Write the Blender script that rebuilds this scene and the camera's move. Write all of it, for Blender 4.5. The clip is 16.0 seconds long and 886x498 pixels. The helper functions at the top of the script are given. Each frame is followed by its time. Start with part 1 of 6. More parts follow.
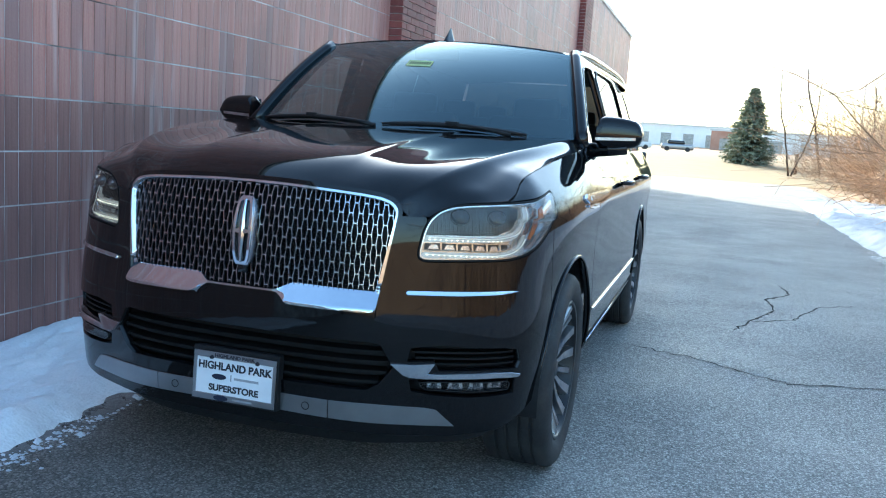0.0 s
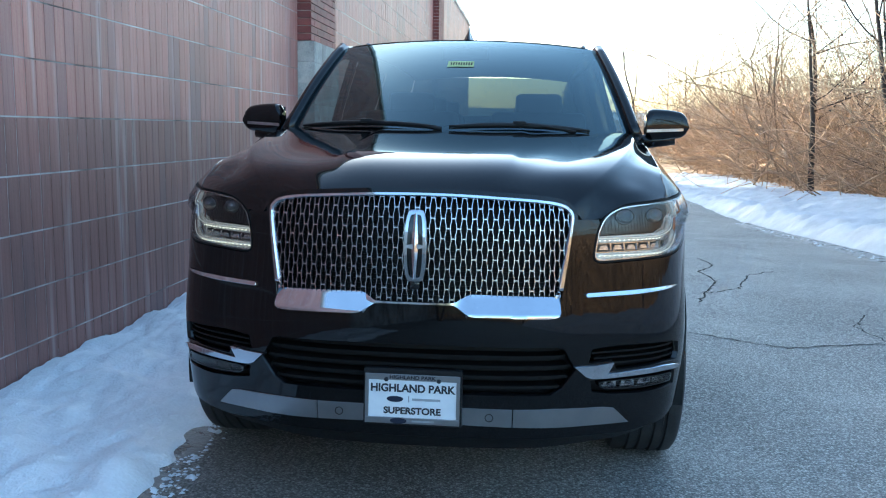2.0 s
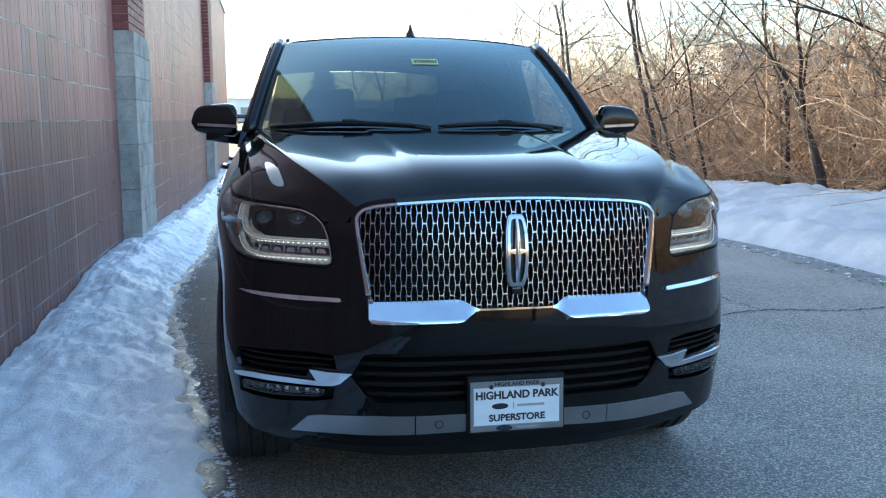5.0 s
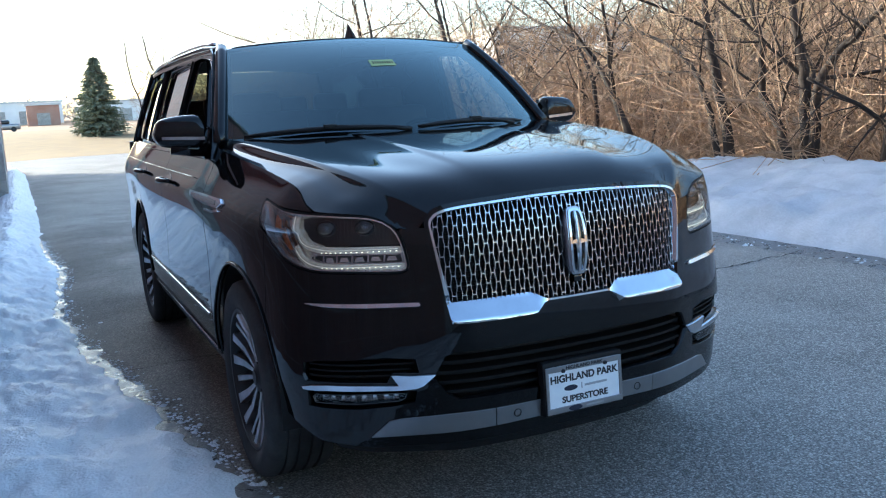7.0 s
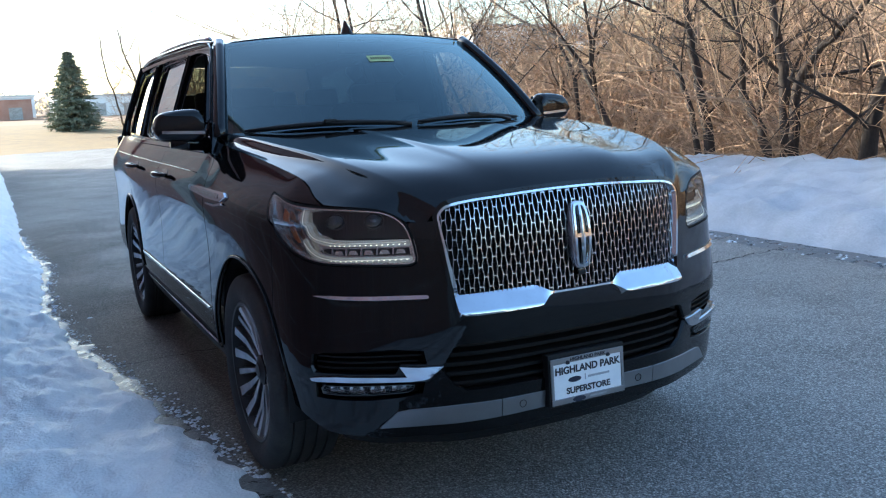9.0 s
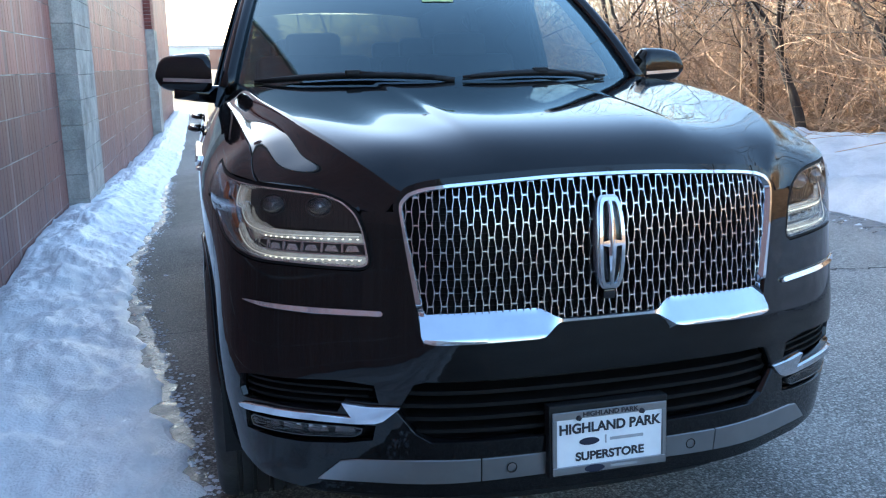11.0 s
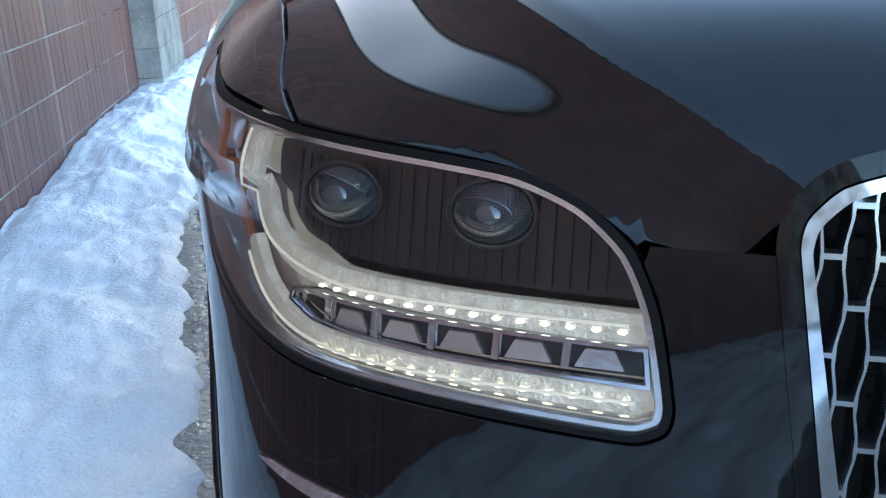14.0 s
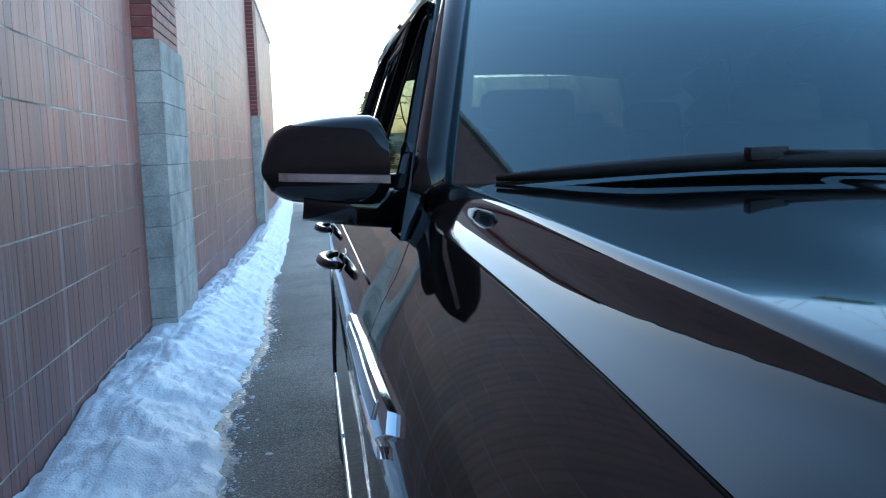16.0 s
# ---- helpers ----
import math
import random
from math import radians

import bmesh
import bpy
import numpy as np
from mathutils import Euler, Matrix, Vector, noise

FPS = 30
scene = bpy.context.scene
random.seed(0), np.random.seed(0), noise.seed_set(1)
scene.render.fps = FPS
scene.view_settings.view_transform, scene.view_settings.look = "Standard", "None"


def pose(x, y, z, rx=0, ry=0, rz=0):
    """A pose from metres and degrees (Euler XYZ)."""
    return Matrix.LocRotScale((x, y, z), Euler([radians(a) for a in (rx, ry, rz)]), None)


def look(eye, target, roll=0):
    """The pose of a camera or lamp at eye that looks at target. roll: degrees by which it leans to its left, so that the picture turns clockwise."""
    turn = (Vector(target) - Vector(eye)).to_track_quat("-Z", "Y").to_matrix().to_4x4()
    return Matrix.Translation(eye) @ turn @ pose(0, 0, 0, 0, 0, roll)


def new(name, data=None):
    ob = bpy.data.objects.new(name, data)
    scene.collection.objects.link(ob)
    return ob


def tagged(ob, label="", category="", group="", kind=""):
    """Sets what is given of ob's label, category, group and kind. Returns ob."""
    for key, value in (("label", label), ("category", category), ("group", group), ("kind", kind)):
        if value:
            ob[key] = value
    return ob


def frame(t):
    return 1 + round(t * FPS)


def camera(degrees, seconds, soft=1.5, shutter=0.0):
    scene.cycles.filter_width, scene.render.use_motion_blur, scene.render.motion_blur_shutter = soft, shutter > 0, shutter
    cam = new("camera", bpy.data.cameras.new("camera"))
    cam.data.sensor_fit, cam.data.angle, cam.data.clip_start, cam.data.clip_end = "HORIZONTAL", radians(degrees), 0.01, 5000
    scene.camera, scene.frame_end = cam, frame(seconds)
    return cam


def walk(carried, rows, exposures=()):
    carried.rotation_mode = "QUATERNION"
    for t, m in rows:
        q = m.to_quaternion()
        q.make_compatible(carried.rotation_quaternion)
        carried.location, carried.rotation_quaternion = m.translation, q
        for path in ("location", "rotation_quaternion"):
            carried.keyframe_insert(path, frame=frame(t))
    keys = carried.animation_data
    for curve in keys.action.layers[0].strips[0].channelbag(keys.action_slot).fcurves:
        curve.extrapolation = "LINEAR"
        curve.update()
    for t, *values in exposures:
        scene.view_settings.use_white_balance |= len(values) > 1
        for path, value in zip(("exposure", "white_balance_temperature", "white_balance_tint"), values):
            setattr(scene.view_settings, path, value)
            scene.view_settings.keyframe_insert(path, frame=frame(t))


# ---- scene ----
cam = camera(53.8, 16.0, soft=1.15)
EXPOSURES = [(0, 2.5, 5600, -2), (0.5, 2.32, 5650, -2), (1, 2.40, 5630, -2), (3.5, 2.5, 5600, -1), (5, 2.37, 5650, 0), (7.5, 2.17, 5600, 4), (9, 2.17, 5600, 4), (11.5, 2.7, 5750, 5), (12, 2.5, 5570, 3), (12.5, 2.59, 5630, 2), (13, 3.0, 5950, 2), (13.5, 3.19, 6150, 2), (14.5, 3.34, 6250, 1), (15, 3.2, 6050, -1), (15.5, 2.60, 5480, -2), (16, 2.38, 5380, -2)]
PATH = [
    (0, (1.502, -2.564, 1.355), (0.922, -0.669, 1.085), 3.9),
    (0.5, (1.17, -2.688, 1.358), (0.696, -0.765, 1.081), 2.8),
    (1, (0.852, -2.692, 1.345), (0.468, -0.749, 1.065), 1.7),
    (1.5, (0.578, -2.761, 1.362), (0.297, -0.799, 1.092), 1.2),
    (2, (0.374, -2.779, 1.358), (0.176, -0.808, 1.084), 1.0),
    (2.5, (0.181, -2.724, 1.364), (0.04, -0.749, 1.083), 0.9),
    (3, (0.027, -2.765, 1.375), (-0.045, -0.786, 1.097), 1.4),
    (3.5, (-0.153, -2.839, 1.377), (-0.126, -0.858, 1.101), 1.1),
    (4, (-0.398, -2.761, 1.376), (-0.256, -0.787, 1.087), 0.6),
    (4.5, (-0.599, -2.762, 1.381), (-0.337, -0.8, 1.094), 0.6),
    (5, (-0.782, -2.674, 1.395), (-0.397, -0.733, 1.102), 0.1),
    (7.5, (-1.835, -2.469, 1.473), (-0.954, -0.705, 1.139), -2.7),
    (8, (-1.91, -2.489, 1.472), (-1.016, -0.732, 1.138), -2.3),
    (8.5, (-1.921, -2.476, 1.468), (-1.036, -0.714, 1.132), -2.5),
    (9, (-1.796, -2.462, 1.466), (-0.913, -0.7, 1.127), -2.6),
    (11.5, (-0.819, -1.625, 1.394), (-0.488, 0.302, 0.973), -0.0),
    (12, (-0.752, -1.256, 1.37), (-0.565, 0.702, 1.006), 0.5),
    (12.5, (-0.673, -0.892, 1.337), (-0.556, 1.054, 0.89), -0.4),
    (13, (-0.709, -0.63, 1.296), (-0.613, 1.289, 0.742), -2.1),
    (13.5, (-0.782, -0.429, 1.28), (-0.622, 1.463, 0.65), -2.2),
    (14, (-0.811, -0.364, 1.269), (-0.571, 1.499, 0.583), -1.4),
    (14.5, (-0.845, -0.311, 1.288), (-0.546, 1.55, 0.617), -0.8),
    (15, (-0.888, -0.16, 1.329), (-0.564, 1.749, 0.829), -1.5),
    (15.5, (-0.966, -0.031, 1.399), (-0.687, 1.923, 1.078), -3.5),
    (16, (-1.06, 0.208, 1.407), (-0.771, 2.174, 1.182), -1.9),
]
walk(cam, [(t, look(eye, target, roll)) for t, eye, target, roll in PATH], exposures=EXPOSURES)

# ---- world and sun ----
SUN_DIR = Vector((-0.6, 0.8, 0.285)).normalized()
world = bpy.data.worlds.new("world")
scene.world = world
world.use_nodes = True
wn = world.node_tree.nodes
sky = wn.new("ShaderNodeTexSky")
sky.sky_type = "NISHITA"
sky.sun_disc = False
sky.sun_elevation = math.asin(SUN_DIR.z)
sky.sun_rotation = math.atan2(SUN_DIR.x, SUN_DIR.y)
sky.air_density, sky.dust_density, sky.ozone_density = 1.05, 2.5, 1.5
world.node_tree.links.new(sky.outputs[0], wn["Background"].inputs[0])
wn["Background"].inputs[1].default_value = 0.15
sun_data = bpy.data.lights.new("sun", "SUN")
sun_data.energy, sun_data.angle, sun_data.color = 3.0, radians(0.6), (1.0, 0.86, 0.68)
sun = new("sun", sun_data)
sun.matrix_world = look(SUN_DIR * 60, (0, 0, 0))


# ---- materials ----
def material(name, base, rough=0.5, metal=0.0, second=None, scale=5.0, stretch=(1, 1, 1), bump=0.0, bump_scale=60.0,
             coat=0.0, rand="", amount=0.0, fine=0.0, emit=0.0, rough2=None, spec=0.5, detail=4.0):
    """A procedural surface: two colours mixed by broad noise, fine grain, relief, and a shift of tone from piece to piece."""
    m = bpy.data.materials.new(name)
    m.use_nodes = True
    nt = m.node_tree
    n, lk = nt.nodes, nt.links.new
    p = n["Principled BSDF"]
    p.inputs["Roughness"].default_value = rough
    p.inputs["Metallic"].default_value = metal
    p.inputs["Coat Weight"].default_value = coat
    p.inputs["Coat Roughness"].default_value = 0.035
    p.inputs["Coat IOR"].default_value = 1.41
    p.inputs["Specular IOR Level"].default_value = spec
    tc = n.new("ShaderNodeTexCoord")
    mp = n.new("ShaderNodeMapping")
    mp.inputs["Scale"].default_value = stretch
    lk(tc.outputs["Object"], mp.inputs["Vector"])
    colour = n.new("ShaderNodeMix")
    colour.data_type = "RGBA"
    colour.inputs[6].default_value = (*base, 1)
    colour.inputs[7].default_value = (*(second or base), 1)
    broad = n.new("ShaderNodeTexNoise")
    broad.inputs["Scale"].default_value = scale
    broad.inputs["Detail"].default_value = detail
    broad.inputs["Roughness"].default_value = 0.6
    lk(mp.outputs[0], broad.inputs["Vector"])
    ramp = n.new("ShaderNodeMapRange")
    ramp.inputs[1].default_value, ramp.inputs[2].default_value = 0.36, 0.66
    lk(broad.outputs[0], ramp.inputs[0])
    lk(ramp.outputs[0], colour.inputs[0])
    out = colour.outputs[2]
    if rough2 is not None:
        rr = n.new("ShaderNodeMapRange")
        rr.inputs[3].default_value, rr.inputs[4].default_value = rough, rough2
        lk(ramp.outputs[0], rr.inputs[0])
        lk(rr.outputs[0], p.inputs["Roughness"])
    if fine or rand:
        hsv = n.new("ShaderNodeHueSaturation")
        lk(out, hsv.inputs["Color"])
        total = n.new("ShaderNodeMath")
        total.operation = "ADD"
        total.inputs[0].default_value, total.inputs[1].default_value = 1.0, 0.0
        if fine:
            grain = n.new("ShaderNodeTexNoise")
            grain.inputs["Scale"].default_value = bump_scale
            grain.inputs["Detail"].default_value = 3
            lk(tc.outputs["Object"], grain.inputs["Vector"])
            g = n.new("ShaderNodeMapRange")
            g.inputs[1].default_value, g.inputs[2].default_value = 0.3, 0.7
            g.inputs[3].default_value, g.inputs[4].default_value = 1 - fine, 1 + fine
            lk(grain.outputs[0], g.inputs[0])
            lk(g.outputs[0], total.inputs[0])
        if rand:
            src = n.new("ShaderNodeObjectInfo" if rand == "object" else "ShaderNodeNewGeometry")
            g = n.new("ShaderNodeMapRange")
            g.inputs[3].default_value, g.inputs[4].default_value = -amount, amount
            lk(src.outputs["Random" if rand == "object" else "Random Per Island"], g.inputs[0])
            lk(g.outputs[0], total.inputs[1])
        lk(total.outputs[0], hsv.inputs["Value"])
        out = hsv.outputs[0]
    lk(out, p.inputs["Base Color"])
    if bump:
        b = n.new("ShaderNodeBump")
        b.inputs["Strength"].default_value = min(bump, 1.0)
        b.inputs["Distance"].default_value = 0.004 * max(bump, 1.0)
        rel = n.new("ShaderNodeTexNoise")
        rel.inputs["Scale"].default_value = bump_scale
        rel.inputs["Detail"].default_value = 4
        lk(tc.outputs["Object"], rel.inputs["Vector"])
        lk(rel.outputs[0], b.inputs["Height"])
        lk(b.outputs[0], p.inputs["Normal"])
    if emit:
        p.inputs["Emission Color"].default_value = (*base, 1)
        p.inputs["Emission Strength"].default_value = emit
    return m


def pane(name, tint, ior=1.5, rough=0.0, shine=(0.85, 0.85, 0.85)):
    """Thin glass: what is behind shows through a tint, the surroundings by gloss."""
    m = bpy.data.materials.new(name)
    m.use_nodes = True
    n, lk = m.node_tree.nodes, m.node_tree.links.new
    n.remove(n["Principled BSDF"])
    clear, gloss, mix, fres = (n.new("ShaderNode" + k) for k in ("BsdfTransparent", "BsdfGlossy", "MixShader", "Fresnel"))
    clear.inputs[0].default_value = (*tint, 1)
    gloss.inputs["Roughness"].default_value = rough
    gloss.inputs[0].default_value = (*shine, 1)
    fres.inputs["IOR"].default_value = ior
    lk(fres.outputs[0], mix.inputs[0])
    lk(clear.outputs[0], mix.inputs[1])
    lk(gloss.outputs[0], mix.inputs[2])
    lk(mix.outputs[0], n["Material Output"].inputs[0])
    return m


PAINT = material("black_paint", (0.0025, 0.0025, 0.003), 0.3, coat=1.0, spec=0.0, second=(0.005, 0.0048, 0.0052), scale=40)
GLOSS_BLACK = material("gloss_black", (0.006, 0.006, 0.007), 0.12, coat=0.5)
PLASTIC = material("dark_plastic", (0.010, 0.010, 0.011), 0.5, spec=0.2, second=(0.015, 0.015, 0.016), scale=30, bump=0.15, bump_scale=400)
RUBBER = material("tyre_rubber", (0.016, 0.016, 0.017), 0.7, second=(0.035, 0.034, 0.033), scale=9, bump=0.3, bump_scale=90, fine=0.15)
SLAT = material("matt_black_slat", (0.005, 0.005, 0.0055), 0.55, second=(0.007, 0.007, 0.007), scale=40, spec=0.15)
CHROME = material("chrome", (0.62, 0.64, 0.68), 0.06, 1.0, second=(0.56, 0.58, 0.62), scale=8)
SATIN = material("satin_chrome", (0.50, 0.51, 0.54), 0.24, 1.0, second=(0.43, 0.44, 0.47), scale=20)
SILVER = material("silver_paint", (0.30, 0.30, 0.31), 0.30, 0.85, second=(0.25, 0.25, 0.26), scale=6, coat=0.3)
ALLOY = material("machined_alloy", (0.55, 0.55, 0.57), 0.28, 1.0, second=(0.33, 0.33, 0.35), scale=14)
ALLOY_DARK = material("dark_alloy", (0.025, 0.025, 0.027), 0.4, 0.5, second=(0.018, 0.018, 0.019), scale=12)
MIRROR = material("mirror_glass", (0.9, 0.9, 0.9), 0.01, 1.0)
LAMP_CHROME = material("lamp_reflector", (0.72, 0.70, 0.68), 0.16, 0.85, second=(0.58, 0.55, 0.54), scale=18, coat=0.6, bump=0.12, bump_scale=50)
LAMP_BLACK = material("lamp_black", (0.012, 0.011, 0.012), 0.3, second=(0.02, 0.018, 0.018), scale=60, stretch=(1, 1, 0.05))
LIGHT_STRIP = material("light_strip", (0.66, 0.64, 0.59), 0.14, 0.7, emit=0.034, second=(0.40, 0.385, 0.36), scale=70, coat=1.0, bump=0.8, bump_scale=240)
GUIDE = material("light_guide", (0.75, 0.71, 0.62), 0.3, emit=0.06)
LED = material("led", (1.0, 0.93, 0.70), 0.3, emit=0.38)
AMBER = material("amber_reflector", (0.60, 0.20, 0.07), 0.12, second=(0.45, 0.12, 0.04), scale=60, bump=0.3, bump_scale=200)
LENS = pane("lamp_lens", (0.93, 0.93, 0.93), 1.45)
PROJECTOR = material("projector_glass", (0.03, 0.035, 0.045), 0.03, coat=1.0, spec=1.0)
WINDSHIELD = pane("windscreen_glass", (0.19, 0.24, 0.24), 1.95, shine=(0.76, 0.96, 1.0))
TINTED = pane("tinted_glass", (0.03, 0.03, 0.03), 1.6)
# nearly without gloss: stands in for the dark cabin behind open rear windows
CABIN_DARK = pane("cabin_dark_sheet", (0.03, 0.03, 0.03), 1.18)
LEATHER = material("leather", (0.06, 0.052, 0.047), 0.5, second=(0.045, 0.04, 0.036), scale=12, bump=0.25, bump_scale=180)
LEATHER_LIGHT = material("headlining", (0.12, 0.11, 0.10), 0.8, second=(0.10, 0.092, 0.085), scale=9)
STICKER = material("yellow_sticker", (0.42, 0.50, 0.20), 0.5, second=(0.35, 0.42, 0.16), scale=30)
WHITE = material("white_plate", (0.74, 0.76, 0.78), 0.35, second=(0.68, 0.7, 0.73), scale=20)
INK = material("black_lettering", (0.012, 0.014, 0.02), 0.4, second=(0.02, 0.02, 0.03), scale=60)
BLUE_INK = material("blue_badge", (0.010, 0.016, 0.04), 0.3, second=(0.008, 0.012, 0.03), scale=40)
GREY_INK = material("grey_bars", (0.35, 0.36, 0.38), 0.4, second=(0.3, 0.31, 0.33), scale=40)
TILE = material("glazed_red_tile", (0.37, 0.135, 0.105), 0.42, second=(0.47, 0.245, 0.20), scale=22.0, stretch=(1, 1, 0.035), bump=0.25,
                bump_scale=110, rand="object", amount=0.10, fine=0.10, rough2=0.6)
TILE_REST = material("glazed_red_tile_rest", (0.37, 0.135, 0.105), 0.42, second=(0.47, 0.245, 0.20), scale=22.0, stretch=(1, 1, 0.035), bump=0.25,
                     bump_scale=110, rand="island", amount=0.10, fine=0.10, rough2=0.6)
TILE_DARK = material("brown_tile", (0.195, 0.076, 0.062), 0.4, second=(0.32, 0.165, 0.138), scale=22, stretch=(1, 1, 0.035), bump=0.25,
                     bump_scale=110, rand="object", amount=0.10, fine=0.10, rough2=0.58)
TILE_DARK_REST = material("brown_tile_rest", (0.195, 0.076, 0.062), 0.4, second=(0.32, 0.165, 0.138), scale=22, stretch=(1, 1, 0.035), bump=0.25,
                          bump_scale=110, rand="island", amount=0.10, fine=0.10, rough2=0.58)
MORTAR = material("mortar", (0.66, 0.63, 0.60), 0.9, second=(0.10, 0.07, 0.06), scale=1.5, bump=0.6, bump_scale=150, fine=0.15)


def weather(m):
    """Glazed tiles differ in hue from one to the next, carry pale lime runs and broad dull stains."""
    n, lk = m.node_tree.nodes, m.node_tree.links.new
    p = n["Principled BSDF"]
    old = p.inputs["Base Color"].links[0].from_socket
    pick = next(q for q in n if q.bl_idname in ("ShaderNodeObjectInfo", "ShaderNodeNewGeometry"))
    rnd_out = pick.outputs["Random" if pick.bl_idname == "ShaderNodeObjectInfo" else "Random Per Island"]
    wander = n.new("ShaderNodeMath")
    wander.operation = "MULTIPLY"
    wander.inputs[1].default_value = 7.31
    frac = n.new("ShaderNodeMath")
    frac.operation = "FRACT"
    lk(rnd_out, wander.inputs[0])
    lk(wander.outputs[0], frac.inputs[0])
    odd = n.new("ShaderNodeMapRange")
    odd.inputs[1].default_value, odd.inputs[2].default_value = 0.80, 1.0
    odd.inputs[4].default_value = 0.55
    lk(frac.outputs[0], odd.inputs[0])
    blue = n.new("ShaderNodeMix")
    blue.data_type = "RGBA"
    blue.inputs[7].default_value = (0.16, 0.115, 0.125, 1)
    lk(odd.outputs[0], blue.inputs[0])
    lk(old, blue.inputs[6])
    geo = n.new("ShaderNodeNewGeometry")
    last = blue.outputs[2]
    for scale, stretch, lo, hi, amount, tone in ((1.1, (1, 1, 0.5), 0.48, 0.72, 0.42, (0.13, 0.085, 0.08)), (9.0, (1, 1, 0.07), 0.58, 0.74, 0.42, (0.60, 0.52, 0.48)), (30.0, (1, 1, 0.05), 0.60, 0.70, 0.30, (0.09, 0.06, 0.055))):
        mp = n.new("ShaderNodeMapping")
        mp.inputs["Scale"].default_value = stretch
        lk(geo.outputs["Position"], mp.inputs["Vector"])
        stain = n.new("ShaderNodeTexNoise")
        stain.inputs["Scale"].default_value, stain.inputs["Detail"].default_value = scale, 5
        lk(mp.outputs[0], stain.inputs["Vector"])
        g = n.new("ShaderNodeMapRange")
        g.inputs[1].default_value, g.inputs[2].default_value, g.inputs[4].default_value = lo, hi, amount
        lk(stain.outputs[0], g.inputs[0])
        mix = n.new("ShaderNodeMix")
        mix.data_type = "RGBA"
        mix.inputs[7].default_value = (*tone, 1)
        lk(g.outputs[0], mix.inputs[0])
        lk(last, mix.inputs[6])
        last = mix.outputs[2]
    lk(last, p.inputs["Base Color"])


for m in (TILE, TILE_REST, TILE_DARK, TILE_DARK_REST):
    weather(m)
BRICK = material("red_brick", (0.16, 0.035, 0.03), 0.6, second=(0.21, 0.06, 0.05), scale=8, bump=0.4, bump_scale=90, rand="object", amount=0.2, fine=0.12)
CONCRETE = material("concrete_block", (0.46, 0.44, 0.395), 0.85, second=(0.26, 0.25, 0.225), scale=3.5, bump=0.7, bump_scale=70, rand="object", amount=0.1, fine=0.16)
CAP = material("parapet_cap", (0.62, 0.62, 0.6), 0.5, second=(0.52, 0.52, 0.5), scale=2)
ASPHALT = material("asphalt", (0.182, 0.174, 0.161), 0.78, second=(0.262, 0.25, 0.232), scale=0.9, bump=1.6, bump_scale=95, fine=0.45, rough2=0.6, detail=8)


def add_chips(m, scale, light, amount):
    """Pale and dark stone chips in a dark binder, by cells of the size of gravel, with relief."""
    n, lk = m.node_tree.nodes, m.node_tree.links.new
    p = n["Principled BSDF"]
    old = p.inputs["Base Color"].links[0].from_socket
    tc = n.new("ShaderNodeTexCoord")
    cells = n.new("ShaderNodeTexVoronoi")
    cells.inputs["Scale"].default_value = scale
    lk(tc.outputs["Object"], cells.inputs["Vector"])
    sep = n.new("ShaderNodeSeparateColor")
    lk(cells.outputs["Color"], sep.inputs[0])
    pick = n.new("ShaderNodeMapRange")
    pick.inputs[1].default_value, pick.inputs[2].default_value = 0.45, 1.0
    pick.inputs[4].default_value = amount
    lk(sep.outputs[0], pick.inputs[0])
    mix = n.new("ShaderNodeMix")
    mix.data_type = "RGBA"
    lk(pick.outputs[0], mix.inputs[0])
    lk(old, mix.inputs[6])
    mix.inputs[7].default_value = (*light, 1)
    gap = n.new("ShaderNodeMapRange")
    gap.inputs[1].default_value, gap.inputs[2].default_value = 0.25, 0.75
    gap.inputs[3].default_value, gap.inputs[4].default_value = 1.05, 0.5
    lk(cells.outputs["Distance"], gap.inputs[0])
    dark = n.new("ShaderNodeMix")
    dark.data_type, dark.blend_type = "RGBA", "MULTIPLY"
    dark.inputs[0].default_value = 1.0
    lk(mix.outputs[2], dark.inputs[6])
    lk(gap.outputs[0], dark.inputs[7])
    lk(dark.outputs[2], p.inputs["Base Color"])
    b = n.new("ShaderNodeBump")
    b.inputs["Strength"].default_value, b.inputs["Distance"].default_value = 0.8, 0.004
    b.invert = True
    lk(cells.outputs["Distance"], b.inputs["Height"])
    old_n = p.inputs["Normal"].links[0].from_socket
    lk(old_n, b.inputs["Normal"])
    lk(b.outputs[0], p.inputs["Normal"])


add_chips(ASPHALT, 115, (0.52, 0.50, 0.46), 0.95)


